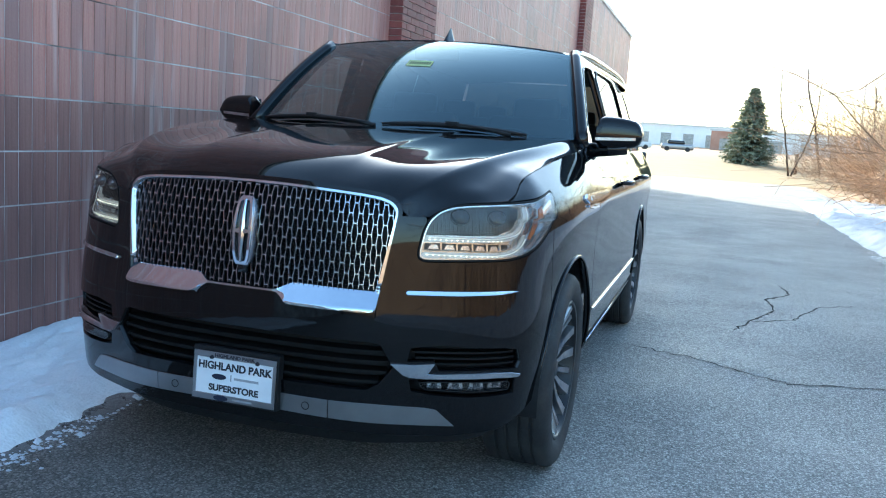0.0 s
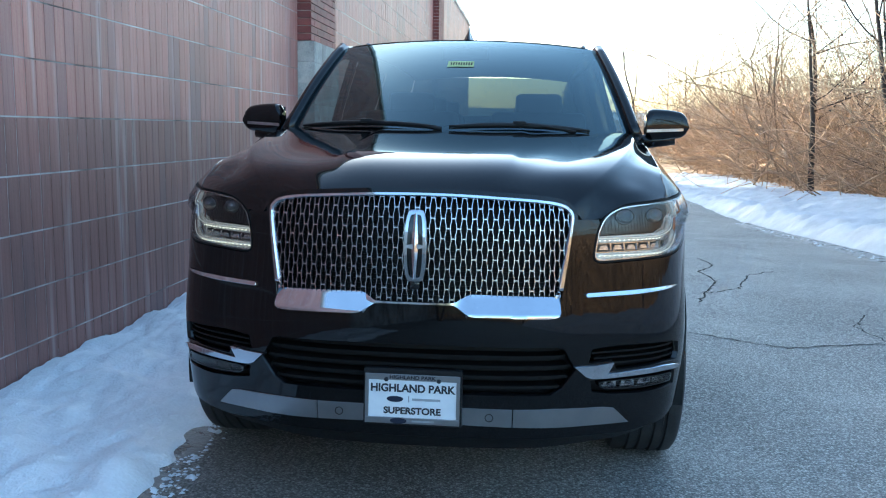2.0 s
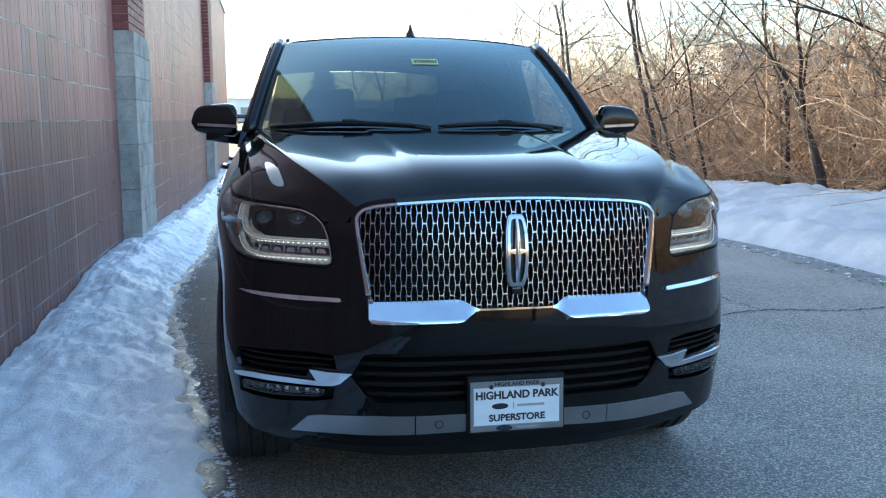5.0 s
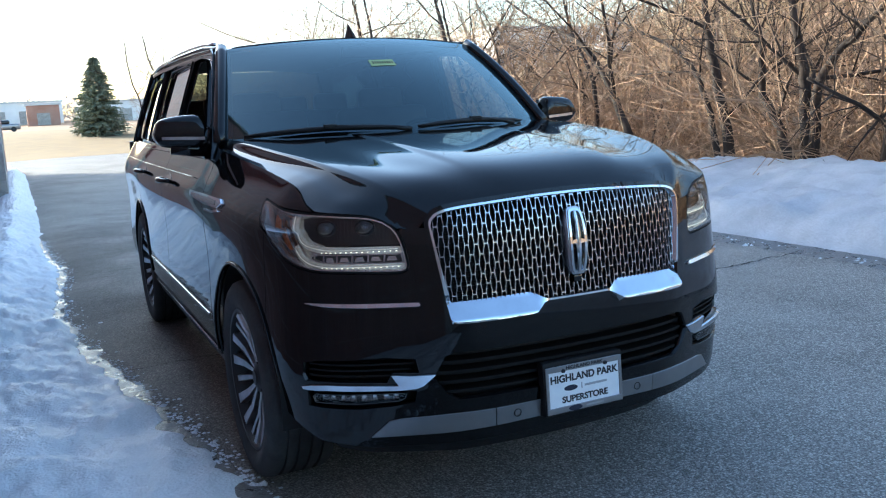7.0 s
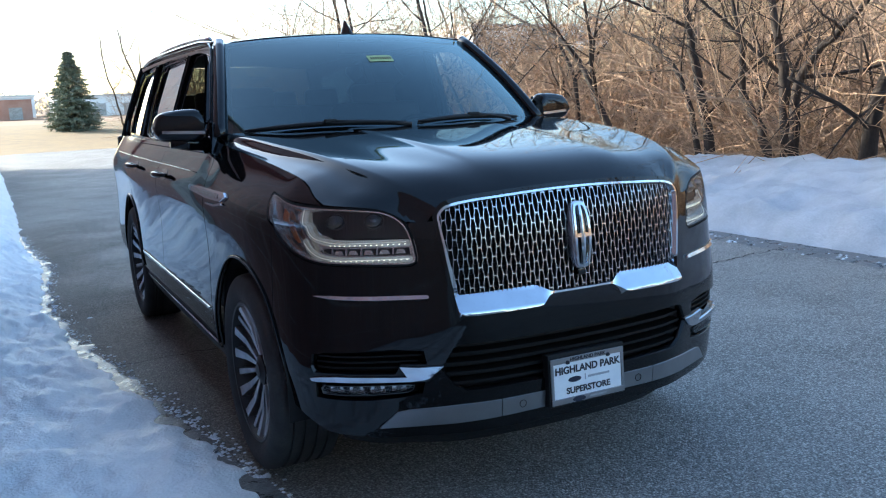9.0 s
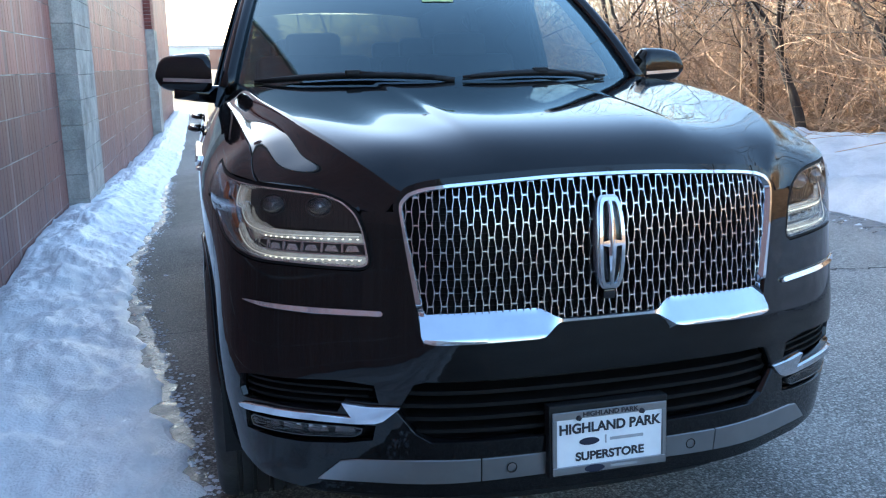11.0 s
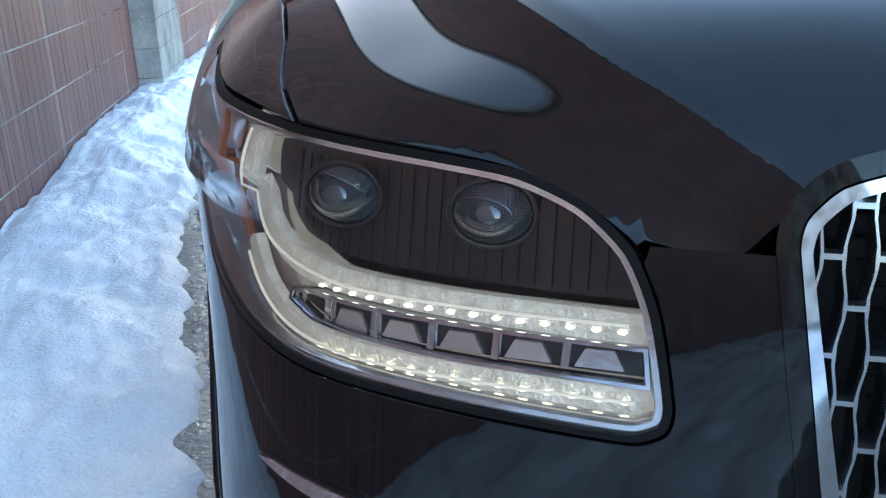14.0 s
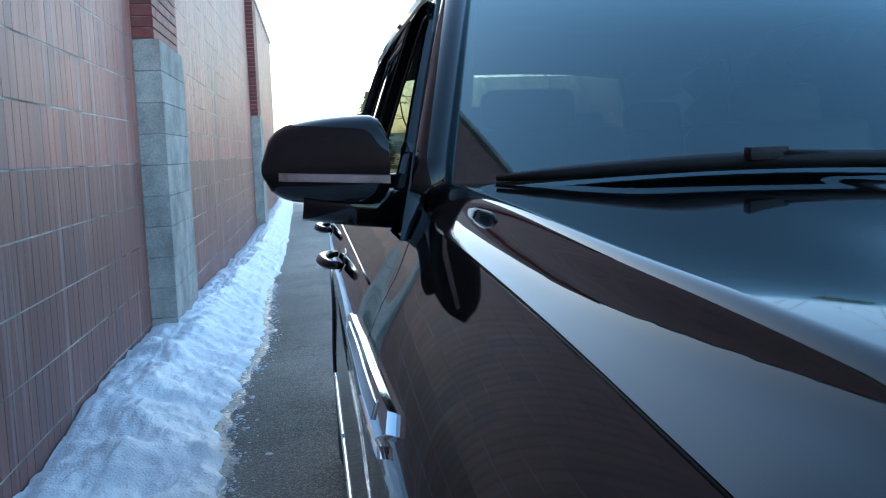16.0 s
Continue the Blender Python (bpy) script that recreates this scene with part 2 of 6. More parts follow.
def add_damp(m):
    """Meltwater from the snow along the wall keeps a wandering strip of the asphalt dark and damp."""
    n, lk = m.node_tree.nodes, m.node_tree.links.new
    p = n["Principled BSDF"]
    old = p.inputs["Base Color"].links[0].from_socket
    geo = n.new("ShaderNodeNewGeometry")
    sep = n.new("ShaderNodeSeparateXYZ")
    lk(geo.outputs["Position"], sep.inputs[0])
    wander = n.new("ShaderNodeTexNoise")
    wander.inputs["Scale"].default_value, wander.inputs["Detail"].default_value = 0.9, 6
    lk(geo.outputs["Position"], wander.inputs["Vector"])
    place = n.new("ShaderNodeMath")
    place.operation = "MULTIPLY_ADD"
    place.inputs[1].default_value = 1.6
    lk(wander.outputs[0], place.inputs[0])
    lk(sep.outputs[0], place.inputs[2])
    across, along, both = n.new("ShaderNodeMapRange"), n.new("ShaderNodeMapRange"), n.new("ShaderNodeMath")
    across.inputs[1].default_value, across.inputs[2].default_value = 1.15, -0.5
    along.inputs[1].default_value, along.inputs[2].default_value = 16.0, 9.0
    both.operation = "MULTIPLY"
    lk(place.outputs[0], across.inputs[0])
    lk(sep.outputs[1], along.inputs[0])
    lk(across.outputs[0], both.inputs[0])
    lk(along.outputs[0], both.inputs[1])
    wet = n.new("ShaderNodeMix")
    wet.data_type, wet.blend_type = "RGBA", "MULTIPLY"
    wet.inputs[7].default_value = (0.55, 0.51, 0.47, 1)
    lk(both.outputs[0], wet.inputs[0])
    lk(old, wet.inputs[6])
    lk(wet.outputs[2], p.inputs["Base Color"])


add_damp(ASPHALT)
CRACK = material("crack", (0.02, 0.02, 0.02), 0.95, second=(0.035, 0.033, 0.03), scale=30)
SNOW = material("snow", (0.75, 0.78, 0.81), 0.45, second=(0.66, 0.69, 0.72), scale=3.5, bump=2.0, bump_scale=75, fine=0.05, detail=6)
# copy of SNOW, darkened so that the right bank looks more shaded
SNOW_SHADED = material("shaded_snow", (0.45, 0.47, 0.50), 0.5, second=(0.33, 0.345, 0.37), scale=2.6, bump=2.0, bump_scale=45, fine=0.06, detail=6)
ICE = material("dirty_ice", (0.40, 0.44, 0.48), 0.28, second=(0.66, 0.70, 0.74), scale=14, bump=0.8, bump_scale=60, spec=0.6)
SLUSH = material("wet_slush", (0.055, 0.053, 0.050), 0.2, second=(0.15, 0.15, 0.15), scale=9, bump=1.5, bump_scale=50, fine=0.2, rough2=0.5)
SOIL = material("dry_grass_ground", (0.20, 0.115, 0.062), 0.95, second=(0.38, 0.25, 0.145), scale=0.22, bump=2, bump_scale=9, fine=0.35, detail=8)
STRAW = material("yellow_grass", (0.25, 0.17, 0.075), 0.95, second=(0.19, 0.13, 0.065), scale=0.8, bump=2, bump_scale=14, fine=0.3)
BARK = material("bark", (0.022, 0.015, 0.011), 0.9, second=(0.055, 0.037, 0.025), scale=6, stretch=(1, 1, 0.2), bump=2.0, bump_scale=40, fine=0.2)
TWIG = material("tan_twigs", (0.46, 0.30, 0.18), 0.85, second=(0.27, 0.175, 0.105), scale=1.5, rand="island", amount=0.4)
NEEDLE = material("spruce_needles", (0.14, 0.165, 0.105), 0.8, second=(0.20, 0.215, 0.145), scale=1.5, rand="island", amount=0.3)
# the haze before the far woods is put into this pale colour
HAZED_WOOD = material("far_woods", (0.44, 0.40, 0.36), 0.95, second=(0.34, 0.30, 0.27), scale=0.3, bump=3, bump_scale=2, fine=0.25)
# far walls lightened, with the distance haze in their colour
HAZED_WALL = material("hazed_wall", (0.82, 0.80, 0.76), 0.8, second=(0.74, 0.72, 0.68), scale=0.5)
FAR_BRICK = material("far_brick", (0.36, 0.19, 0.13), 0.85, second=(0.44, 0.27, 0.20), scale=0.4, fine=0.1)
WOOD_POST = material("weathered_wood", (0.16, 0.09, 0.05), 0.85, second=(0.11, 0.065, 0.04), scale=5, stretch=(1, 1, 0.2))


# ---- mesh helpers ----
def mesh(name, verts, faces, mat, parent=None, label="", smooth=False, normals=None):
    me = bpy.data.meshes.new(name)
    me.from_pydata([tuple(v) for v in verts], [], faces)
    me.materials.append(mat)
    if smooth or normals is not None:
        me.polygons.foreach_set("use_smooth", [True] * len(me.polygons))
    if normals is not None:
        me.normals_split_custom_set_from_vertices([tuple(n) for n in normals])
    me.update()
    ob = new(name, me)
    ob.parent = parent
    if label:
        ob["label"] = label
    return ob


def part(name, bm, mat, parent=None, label="", smooth=False):
    me = bpy.data.meshes.new(name)
    bmesh.ops.recalc_face_normals(bm, faces=bm.faces)
    bm.to_mesh(me)
    bm.free()
    me.materials.append(mat)
    if smooth:
        me.polygons.foreach_set("use_smooth", [True] * len(me.polygons))
        me.set_sharp_from_angle(angle=radians(38))
    ob = new(name, me)
    ob.parent = parent
    if label:
        ob["label"] = label
    return ob


def add_box(bm, size, m=Matrix(), bevel=0.0, segments=2):
    r = bmesh.ops.create_cube(bm, size=1, matrix=m @ Matrix.Diagonal((*size, 1)))
    if bevel:
        edges = {e for v in r["verts"] for e in v.link_edges}
        bmesh.ops.bevel(bm, geom=list(edges), offset=bevel, segments=segments, affect="EDGES", profile=0.6)


def box(name, lo, hi, mat, parent=None, label="", bevel=0.01, segments=2):
    bm = bmesh.new()
    lo, hi = Vector(lo), Vector(hi)
    add_box(bm, hi - lo, Matrix.Translation((lo + hi) / 2), bevel, segments)
    return part(name, bm, mat, parent, label, smooth=True)


def smoothstep(a, b, x):
    t = min(max((x - a) / (b - a), 0.0), 1.0)
    return t * t * (3 - 2 * t)


def spline(rows):
    """A natural cubic through rows of (t, value, ...)."""
    rows = np.array(rows, float)
    t, v = rows[:, 0], rows[:, 1:]
    n, h = len(t), np.diff(rows[:, 0])
    a, b = np.eye(n), np.zeros_like(v)
    for i in range(1, n - 1):
        a[i, i - 1:i + 2] = h[i - 1], 2 * (h[i - 1] + h[i]), h[i]
        b[i] = 6 * ((v[i + 1] - v[i]) / h[i] - (v[i] - v[i - 1]) / h[i - 1])
    k = np.linalg.solve(a, b)

    def at(x):
        x = min(max(x, t[0]), t[-1])
        i = min(max(int(np.searchsorted(t, x)) - 1, 0), n - 2)
        p, q = t[i + 1] - x, x - t[i]
        r = (k[i] * p ** 3 + k[i + 1] * q ** 3) / (6 * h[i]) + (v[i] / h[i] - k[i] * h[i] / 6) * p + (v[i + 1] / h[i] - k[i + 1] * h[i] / 6) * q
        return r if len(r) > 1 else float(r[0])
    return at


def inside(p, loops):
    hit = False
    x, y = p
    for loop in loops:
        for (x0, y0), (x1, y1) in zip(loop, loop[1:] + loop[:1]):
            if (y0 > y) != (y1 > y) and x < (x1 - x0) * (y - y0) / (y1 - y0) + x0:
                hit = not hit
    return hit


def resample(loop, step):
    out = []
    for (x0, y0), (x1, y1) in zip(loop, loop[1:] + loop[:1]):
        n = max(1, int(math.hypot(x1 - x0, y1 - y0) / step + 0.5))
        out += [(x0 + (x1 - x0) * i / n, y0 + (y1 - y0) * i / n) for i in range(n)]
    return out


def rounded(loop, r=0.3, times=2):
    """Cut the corners of a loop, so that it runs smoothly."""
    for _ in range(times):
        out = []
        for (x0, y0), (x1, y1) in zip(loop, loop[1:] + loop[:1]):
            out += [(x0 + (x1 - x0) * r, y0 + (y1 - y0) * r), (x1 + (x0 - x1) * r, y1 + (y0 - y1) * r)]
        loop = out
    return loop


def mirrored(half):
    """A whole loop from its half at u >= 0, which begins and ends on u = 0."""
    return half + [(-u, z) for u, z in reversed(half) if u > 1e-6]


def patch(name, surf, loops, step, mat, parent=None, label="", depth=0.012, grid=None, many=None, extra=(), near=0.0):
    """A sheet on surf(u, v) within the first loop and outside the others, with its edge turned in by depth.
    extra: further points, such as those along a fold, within near of which the grid leaves off."""
    from mathutils.geometry import delaunay_2d_cdt
    coarse = loops
    loops = [resample(l, step) for l in loops]
    pts, edges = [], []
    for l in loops:
        k = len(pts)
        pts += l
        edges += [(k + i, k + (i + 1) % len(l)) for i in range(len(l))]
    border = np.array(pts)
    us, vs = border[:, 0], border[:, 1]
    gu, gv = grid or (step, step)
    fold = np.array(extra) if len(extra) else np.array([[1e6, 1e6]])
    for a, b in extra:
        if inside((a, b), coarse) and ((border[:, 0] - a) ** 2 + (border[:, 1] - b) ** 2).min() > 0.004 ** 2:
            pts.append((float(a), float(b)))
    for a in np.arange(us.min() + gu / 2, us.max(), gu):
        for b in np.arange(vs.min() + gv / 2, vs.max(), gv):
            if near and ((fold[:, 0] - a) ** 2 + (fold[:, 1] - b) ** 2).min() < near ** 2:
                continue
            if (inside((a, b), coarse)) and ((border[:, 0] - a) ** 2 + (border[:, 1] - b) ** 2).min() > (0.45 * step) ** 2:
                pts.append((float(a), float(b)))
    co, _, tris, *_ = delaunay_2d_cdt([Vector(p) for p in pts], edges, [], 0, 1e-6)
    tris = [t for t in tris if inside((sum(co[i].x for i in t) / 3, sum(co[i].y for i in t) / 3), coarse)]
    verts, normals = [], []
    if many:
        cu, cv, h = np.array([c.x for c in co]), np.array([c.y for c in co]), 2e-3
        verts = [Vector((a, b, z)) for a, b, z in zip(cu, cv, many(cu, cv))]
        du, dv = (many(cu + h, cv) - many(cu - h, cv)) / (2 * h), (many(cu, cv + h) - many(cu, cv - h)) / (2 * h)
        normals = [Vector((-a, -b, 1)).normalized() for a, b in zip(du, dv)]
    for c in [] if many else co:
        p = surf(c.x, c.y)
        h = 2e-3
        n = (surf(c.x + h, c.y) - surf(c.x - h, c.y)).cross(surf(c.x, c.y + h) - surf(c.x, c.y - h))
        n.normalize()
        verts.append(p)
        normals.append(n)
    faces = [tuple(t) for t in tris]
    if depth:
        count = {}
        for t in tris:
            for e in ((t[0], t[1]), (t[1], t[2]), (t[2], t[0])):
                count[tuple(sorted(e))] = count.get(tuple(sorted(e)), []) + [e]
        for e in [v[0] for v in count.values() if len(v) == 1]:
            a, b = e
            side = (verts[b] - verts[a]).cross(normals[a]).normalized()
            k = len(verts)
            verts += [verts[a], verts[b], verts[b] - normals[b] * depth, verts[a] - normals[a] * depth]
            normals += [(side + normals[a] * 0.6).normalized(), (side + normals[b] * 0.6).normalized(), side, side]
            faces.append((k, k + 3, k + 2, k + 1))
    return mesh(name, verts, faces, mat, parent, label, normals=normals)


def tube(points, radius, sides=8, closed=False):
    """Vertices and faces of a tube along points; radius may be a list."""
    pts = [Vector(p) for p in points]
    n = len(pts)
    verts, faces = [], []
    up = None
    for i, p in enumerate(pts):
        d = (pts[(i + 1) % n] - pts[i - 1]) if closed else (pts[min(i + 1, n - 1)] - pts[max(i - 1, 0)])
        d.normalize()
        a = up if up is not None else d.orthogonal()
        a = (a - d * a.dot(d)).normalized()
        up = a
        b = d.cross(a)
        r = radius[i] if isinstance(radius, (list, tuple)) else radius
        verts += [p + a * r * math.cos(2 * math.pi * k / sides) + b * r * math.sin(2 * math.pi * k / sides) for k in range(sides)]
    for i in range(n if closed else n - 1):
        j = (i + 1) % n
        faces += [(i * sides + k, i * sides + (k + 1) % sides, j * sides + (k + 1) % sides, j * sides + k) for k in range(sides)]
    if not closed:
        faces += [tuple(reversed(range(sides))), tuple(range((n - 1) * sides, n * sides))]
    return verts, faces


def pipe(name, points, radius, mat, parent=None, label="", sides=8, closed=False):
    v, f = tube(points, radius, sides, closed)
    return mesh(name, v, f, mat, parent, label, smooth=True)


def lathe(name, profile, mat, parent=None, label="", n=72, axis_y=0.0, axis_z=0.0, closed=True):
    """A ring turned about the x axis through (axis_y, axis_z) from rows of (radius, x)."""
    verts, faces, k = [], [], len(profile)
    for i in range(n):
        a = 2 * math.pi * i / n
        verts += [Vector((x, axis_y + r * math.cos(a), axis_z + r * math.sin(a))) for r, x in profile]
    for i in range(n):
        j = (i + 1) % n
        for q in range(k if closed else k - 1):
            faces.append((i * k + q, i * k + (q + 1) % k, j * k + (q + 1) % k, j * k + q))
    bm = bmesh.new()
    vs = [bm.verts.new(v) for v in verts]
    for f in faces:
        bm.faces.new([vs[i] for i in f])
    return part(name, bm, mat, parent, label, smooth=True)


def lettering(name, text, size, place, mat, parent, label="", extrude=0.0006, width=None):
    data = bpy.data.curves.new(name, "FONT")
    data.body, data.size, data.align_x, data.align_y, data.extrude, data.offset = text, size, "CENTER", "CENTER", extrude, size * 0.035
    probe = new("probe", data)
    bpy.context.view_layer.update()
    me = bpy.data.meshes.new_from_object(probe.evaluated_get(bpy.context.evaluated_depsgraph_get()))
    bpy.data.objects.remove(probe)
    if width:
        w = max(v.co.x for v in me.vertices) - min(v.co.x for v in me.vertices)
        for v in me.vertices:
            v.co.x *= width / w
    me.transform(place)
    me.name = name
    me.materials.clear()
    me.materials.append(mat)
    ob = new(name, me)
    ob.parent = parent
    if label:
        ob["label"] = label
    return ob


# ---- ground ----
def ground_z(x, y):
    z = -0.35 * smoothstep(4.6, 16, y) - 0.05 * smoothstep(1.1, 1.7, -x)
    z -= 2.6 * smoothstep(9.0, 24, x) * (1 - smoothstep(30, 60, y))
    z += 14.0 * smoothstep(27, 75, x) * (1 - smoothstep(60, 110, y))
    z += 1.0 * smoothstep(48, 80, y) + 3.5 * smoothstep(140, 400, y)
    return z


def sheet(name, xs, ys, height, mat, label="", kind="structure", category="", smooth=True):
    xs, ys = list(xs), list(ys)
    verts = [(x, y, height(x, y)) for y in ys for x in xs]
    w = len(xs)
    faces = [(j * w + i, j * w + i + 1, (j + 1) * w + i + 1, (j + 1) * w + i) for j in range(len(ys) - 1) for i in range(w - 1)]
    ob = mesh(name, verts, faces, mat, smooth=smooth)
    return tagged(ob, label, category, kind=kind)


def spread(a, b, fine, power=1.7, n=60):
    """Values from a to b, dense about fine."""
    lo = [fine - (fine - a) * (i / n) ** power for i in range(n, 0, -1)]
    return lo + [fine + (b - fine) * (i / n) ** power for i in range(n + 1)]


sheet("ground", spread(-900, 900, 3, 3.0, 70), spread(-700, 1500, 3, 3.0, 70), lambda x, y: ground_z(x, y) - 0.03, SOIL,
      "dry brown winter grass and soil reaching the horizon", category="ground")
ROAD_X = [-2.6 + 0.25 * i for i in range(31)]
sheet("road", ROAD_X, [-30 + 0.5 * i for i in range(156)], lambda x, y: ground_z(x, y), ASPHALT,
      "worn grey asphalt driveway with cracks beside the building", category="road")
sheet("forecourt", [-60 + 3 * i for i in range(23)], [34.5 + 1.0 * i for i in range(14)], lambda x, y: ground_z(x, y) + 0.006, ASPHALT,
      "sunlit pale asphalt yard beyond the building", category="pavement")
sheet("grass_verge", [-60 + 3 * i for i in range(45)], [47 + 3 * i for i in range(20)], lambda x, y: ground_z(x, y) + 0.015, STRAW,
      "yellow dry grass field beyond the yard", category="grass")


def crack(points, width, seed):
    rnd = random.Random(seed)
    line = []
    for (x0, y0), (x1, y1) in zip(points, points[1:]):
        n = max(2, int(math.hypot(x1 - x0, y1 - y0) / 0.05))
        line += [(x0 + (x1 - x0) * i / n + rnd.uniform(-0.018, 0.018), y0 + (y1 - y0) * i / n + rnd.uniform(-0.03, 0.03)) for i in range(n)]
    verts, faces = [], []
    for i, (x, y) in enumerate(line):
        a, b = line[max(i - 1, 0)], line[min(i + 1, len(line) - 1)]
        d = Vector((b[0] - a[0], b[1] - a[1], 0)).normalized()
        w = width * rnd.uniform(0.3, 1.0) * (1 if 0 < i < len(line) - 1 else 0.1)
        c = Vector((x, y, ground_z(x, y) + 0.004))
        s = Vector((-d.y, d.x, 0)) * w
        verts += [c + s, c - s]
        if i:
            faces.append((2 * i - 2, 2 * i - 1, 2 * i + 1, 2 * i))
    return tagged(mesh("crack", verts, faces, CRACK), "dark crack in the grey asphalt driveway", "crack", "cracks in the asphalt", "structure")


crack([(1.05, 3.35), (1.5, 3.2), (2.04, 2.86), (2.4, 3.0), (2.77, 3.1), (3.4, 2.95), (4.4, 3.1)], 0.012, 1)
crack([(1.87, 4.75), (2.1, 5.4), (2.05, 6.0), (2.3, 6.6), (2.25, 7.3)], 0.016, 2)
crack([(1.75, 4.3), (1.87, 4.75), (2.2, 5.0), (2.5, 5.9), (2.9, 6.3)], 0.012, 3)
crack([(2.77, 3.1), (2.7, 3.6), (2.95, 4.1)], 0.01, 4)
crack([(-1.9, 2.95), (-1.0, 2.85), (-0.6, 2.9)], 0.007, 6)
crack([(-1.6, 6.7), (-0.9, 6.8), (0.5, 6.6)], 0.008, 7)


# ---- snow ----
def fbm(x, y, s, seed=0.0):
    return noise.fractal(Vector((x * s, y * s, seed)), 0.8, 2.1, 5)


LEFT_EDGE = spline([(-8, -1.15), (-2, -1.05), (0, -1.0), (0.5, -1.04), (1.8, -1.22), (3.7, -1.5), (5.6, -1.6), (7.2, -1.52), (9, -1.6), (13, -1.63), (24, -1.68), (34, -1.8)])


def snow_left():
    verts, faces = [], []
    ys = [-6 + 0.1 * i for i in range(50)] + [-1 + 0.033 * i for i in range(360)] + [10.9 + 0.1 * i for i in range(60)] + [16.9 + 0.3 * i for i in range(58)]
    w = 64
    for y in ys:
        e = LEFT_EDGE(y) + 0.05 * fbm(0, y, 1.3) + 0.035 * fbm(3, y, 6.0)
        for i in range(w):
            f = i / (w - 1)
            x = -2.36 + (e + 2.36) * f
            h = (0.055 + 0.05 * (1 - abs(2 * f - 0.9))) * min(1, (1 - f) / 0.10) ** 0.5
            h *= 0.55 + 0.45 * min(1, f / 0.12)
            h += 0.14 * smoothstep(2.8, 6.8, y) * (1 - smoothstep(0.35, 0.95, f))
            h += (0.036 * fbm(x, y, 2.0, 1) + 0.034 * fbm(x, y * 0.8, 4, 2) - 0.014 * abs(fbm(x, y, 8, 12)) + 0.006 * fbm(x, y, 19, 7)) * min(1, (1 - f) / 0.12)
            verts.append((x, y, ground_z(x, y) + max(h, -0.005 if f > 0.97 else 0.012)))
    for j in range(len(ys) - 1):
        faces += [(j * w + i, j * w + i + 1, (j + 1) * w + i + 1, (j + 1) * w + i) for i in range(w - 1)]
    return tagged(mesh("snow_bank", verts, faces, SNOW, smooth=True), "low bank of old crusted snow along the tiled wall", "snow", kind="structure")


def snow_right():
    verts, faces = [], []
    ys = [-14 + 0.12 * i for i in range(400)]
    w = 60
    for y in ys:
        e = 4.52 - 0.02 * max(y - 6, 0) + 0.07 * fbm(9, y, 0.9) + 0.04 * fbm(5, y, 5)
        for i in range(w):
            d = 4.6 * (i / (w - 1)) ** 1.3
            x = e + d
            h = 0.30 * smoothstep(0.0, 0.55, d) + 0.24 * smoothstep(0.4, 2.0, d) - 0.55 * smoothstep(2.6, 4.6, d)
            h *= 1 - 0.6 * smoothstep(14, 22, y) - 0.3 * smoothstep(26, 33, y)
            h += (0.07 * fbm(x, y, 0.8, 3) + 0.055 * fbm(x, y, 3.2, 4) + 0.030 * fbm(x, y, 9, 8)) * smoothstep(0, 0.5, d)
            verts.append((x, y, ground_z(min(x, 9.0), y) + h - 0.01))
    for j in range(len(ys) - 1):
        faces += [(j * w + i, j * w + i + 1, (j + 1) * w + i + 1, (j + 1) * w + i) for i in range(w - 1)]
    return tagged(mesh("snow_bank", verts, faces, SNOW_SHADED, smooth=True), "ploughed snow bank between the driveway and the trees", "snow", kind="structure")


def lumps(name, mat, label, n, spot, seed):
    """Many small broken lumps in one mesh."""
    rnd = random.Random(seed)
    verts, faces = [], []
    for _ in range(n):
        x, y, s = spot(rnd)
        k = len(verts)
        base = [(1, 0, 0.2), (0.3, 0.9, 0.1), (-0.8, 0.6, 0.25), (-0.8, -0.6, 0.1), (0.3, -0.95, 0.2), (0.1, 0, 0.9), (0, 0, -0.4)]
        z = ground_z(x, y)
        verts += [(x + s * a * rnd.uniform(0.6, 1.3), y + s * b * rnd.uniform(0.6, 1.3), z + s * 0.7 * c * rnd.uniform(0.6, 1.3)) for a, b, c in base]
        for q in range(5):
            faces += [(k + q, k + (q + 1) % 5, k + 5), (k + (q + 1) % 5, k + q, k + 6)]
    return tagged(mesh(name, verts, faces, mat), label, "ice", kind="stuff")


snow_left()
snow_right()


def left_spot(rnd):
    y = rnd.uniform(-1.5, 12) if rnd.random() < 0.8 else rnd.uniform(-1.5, 3)
    return LEFT_EDGE(y) + rnd.gauss(0.0, 0.06), y, rnd.uniform(0.004, 0.013) * (1 if rnd.random() < 0.93 else 2.0)


def right_spot(rnd):
    y = rnd.uniform(-4, 14)
    return 4.5 - 0.02 * max(y - 6, 0) + rnd.gauss(-0.02, 0.07), y, rnd.uniform(0.01, 0.035)


lumps("ice_crumbs", ICE, "wet crumbs of melting ice at the snow's edge", 5000, left_spot, 11)
lumps("ice_crumbs", ICE, "grey lumps of dirty ice at the snow's edge", 700, right_spot, 12)


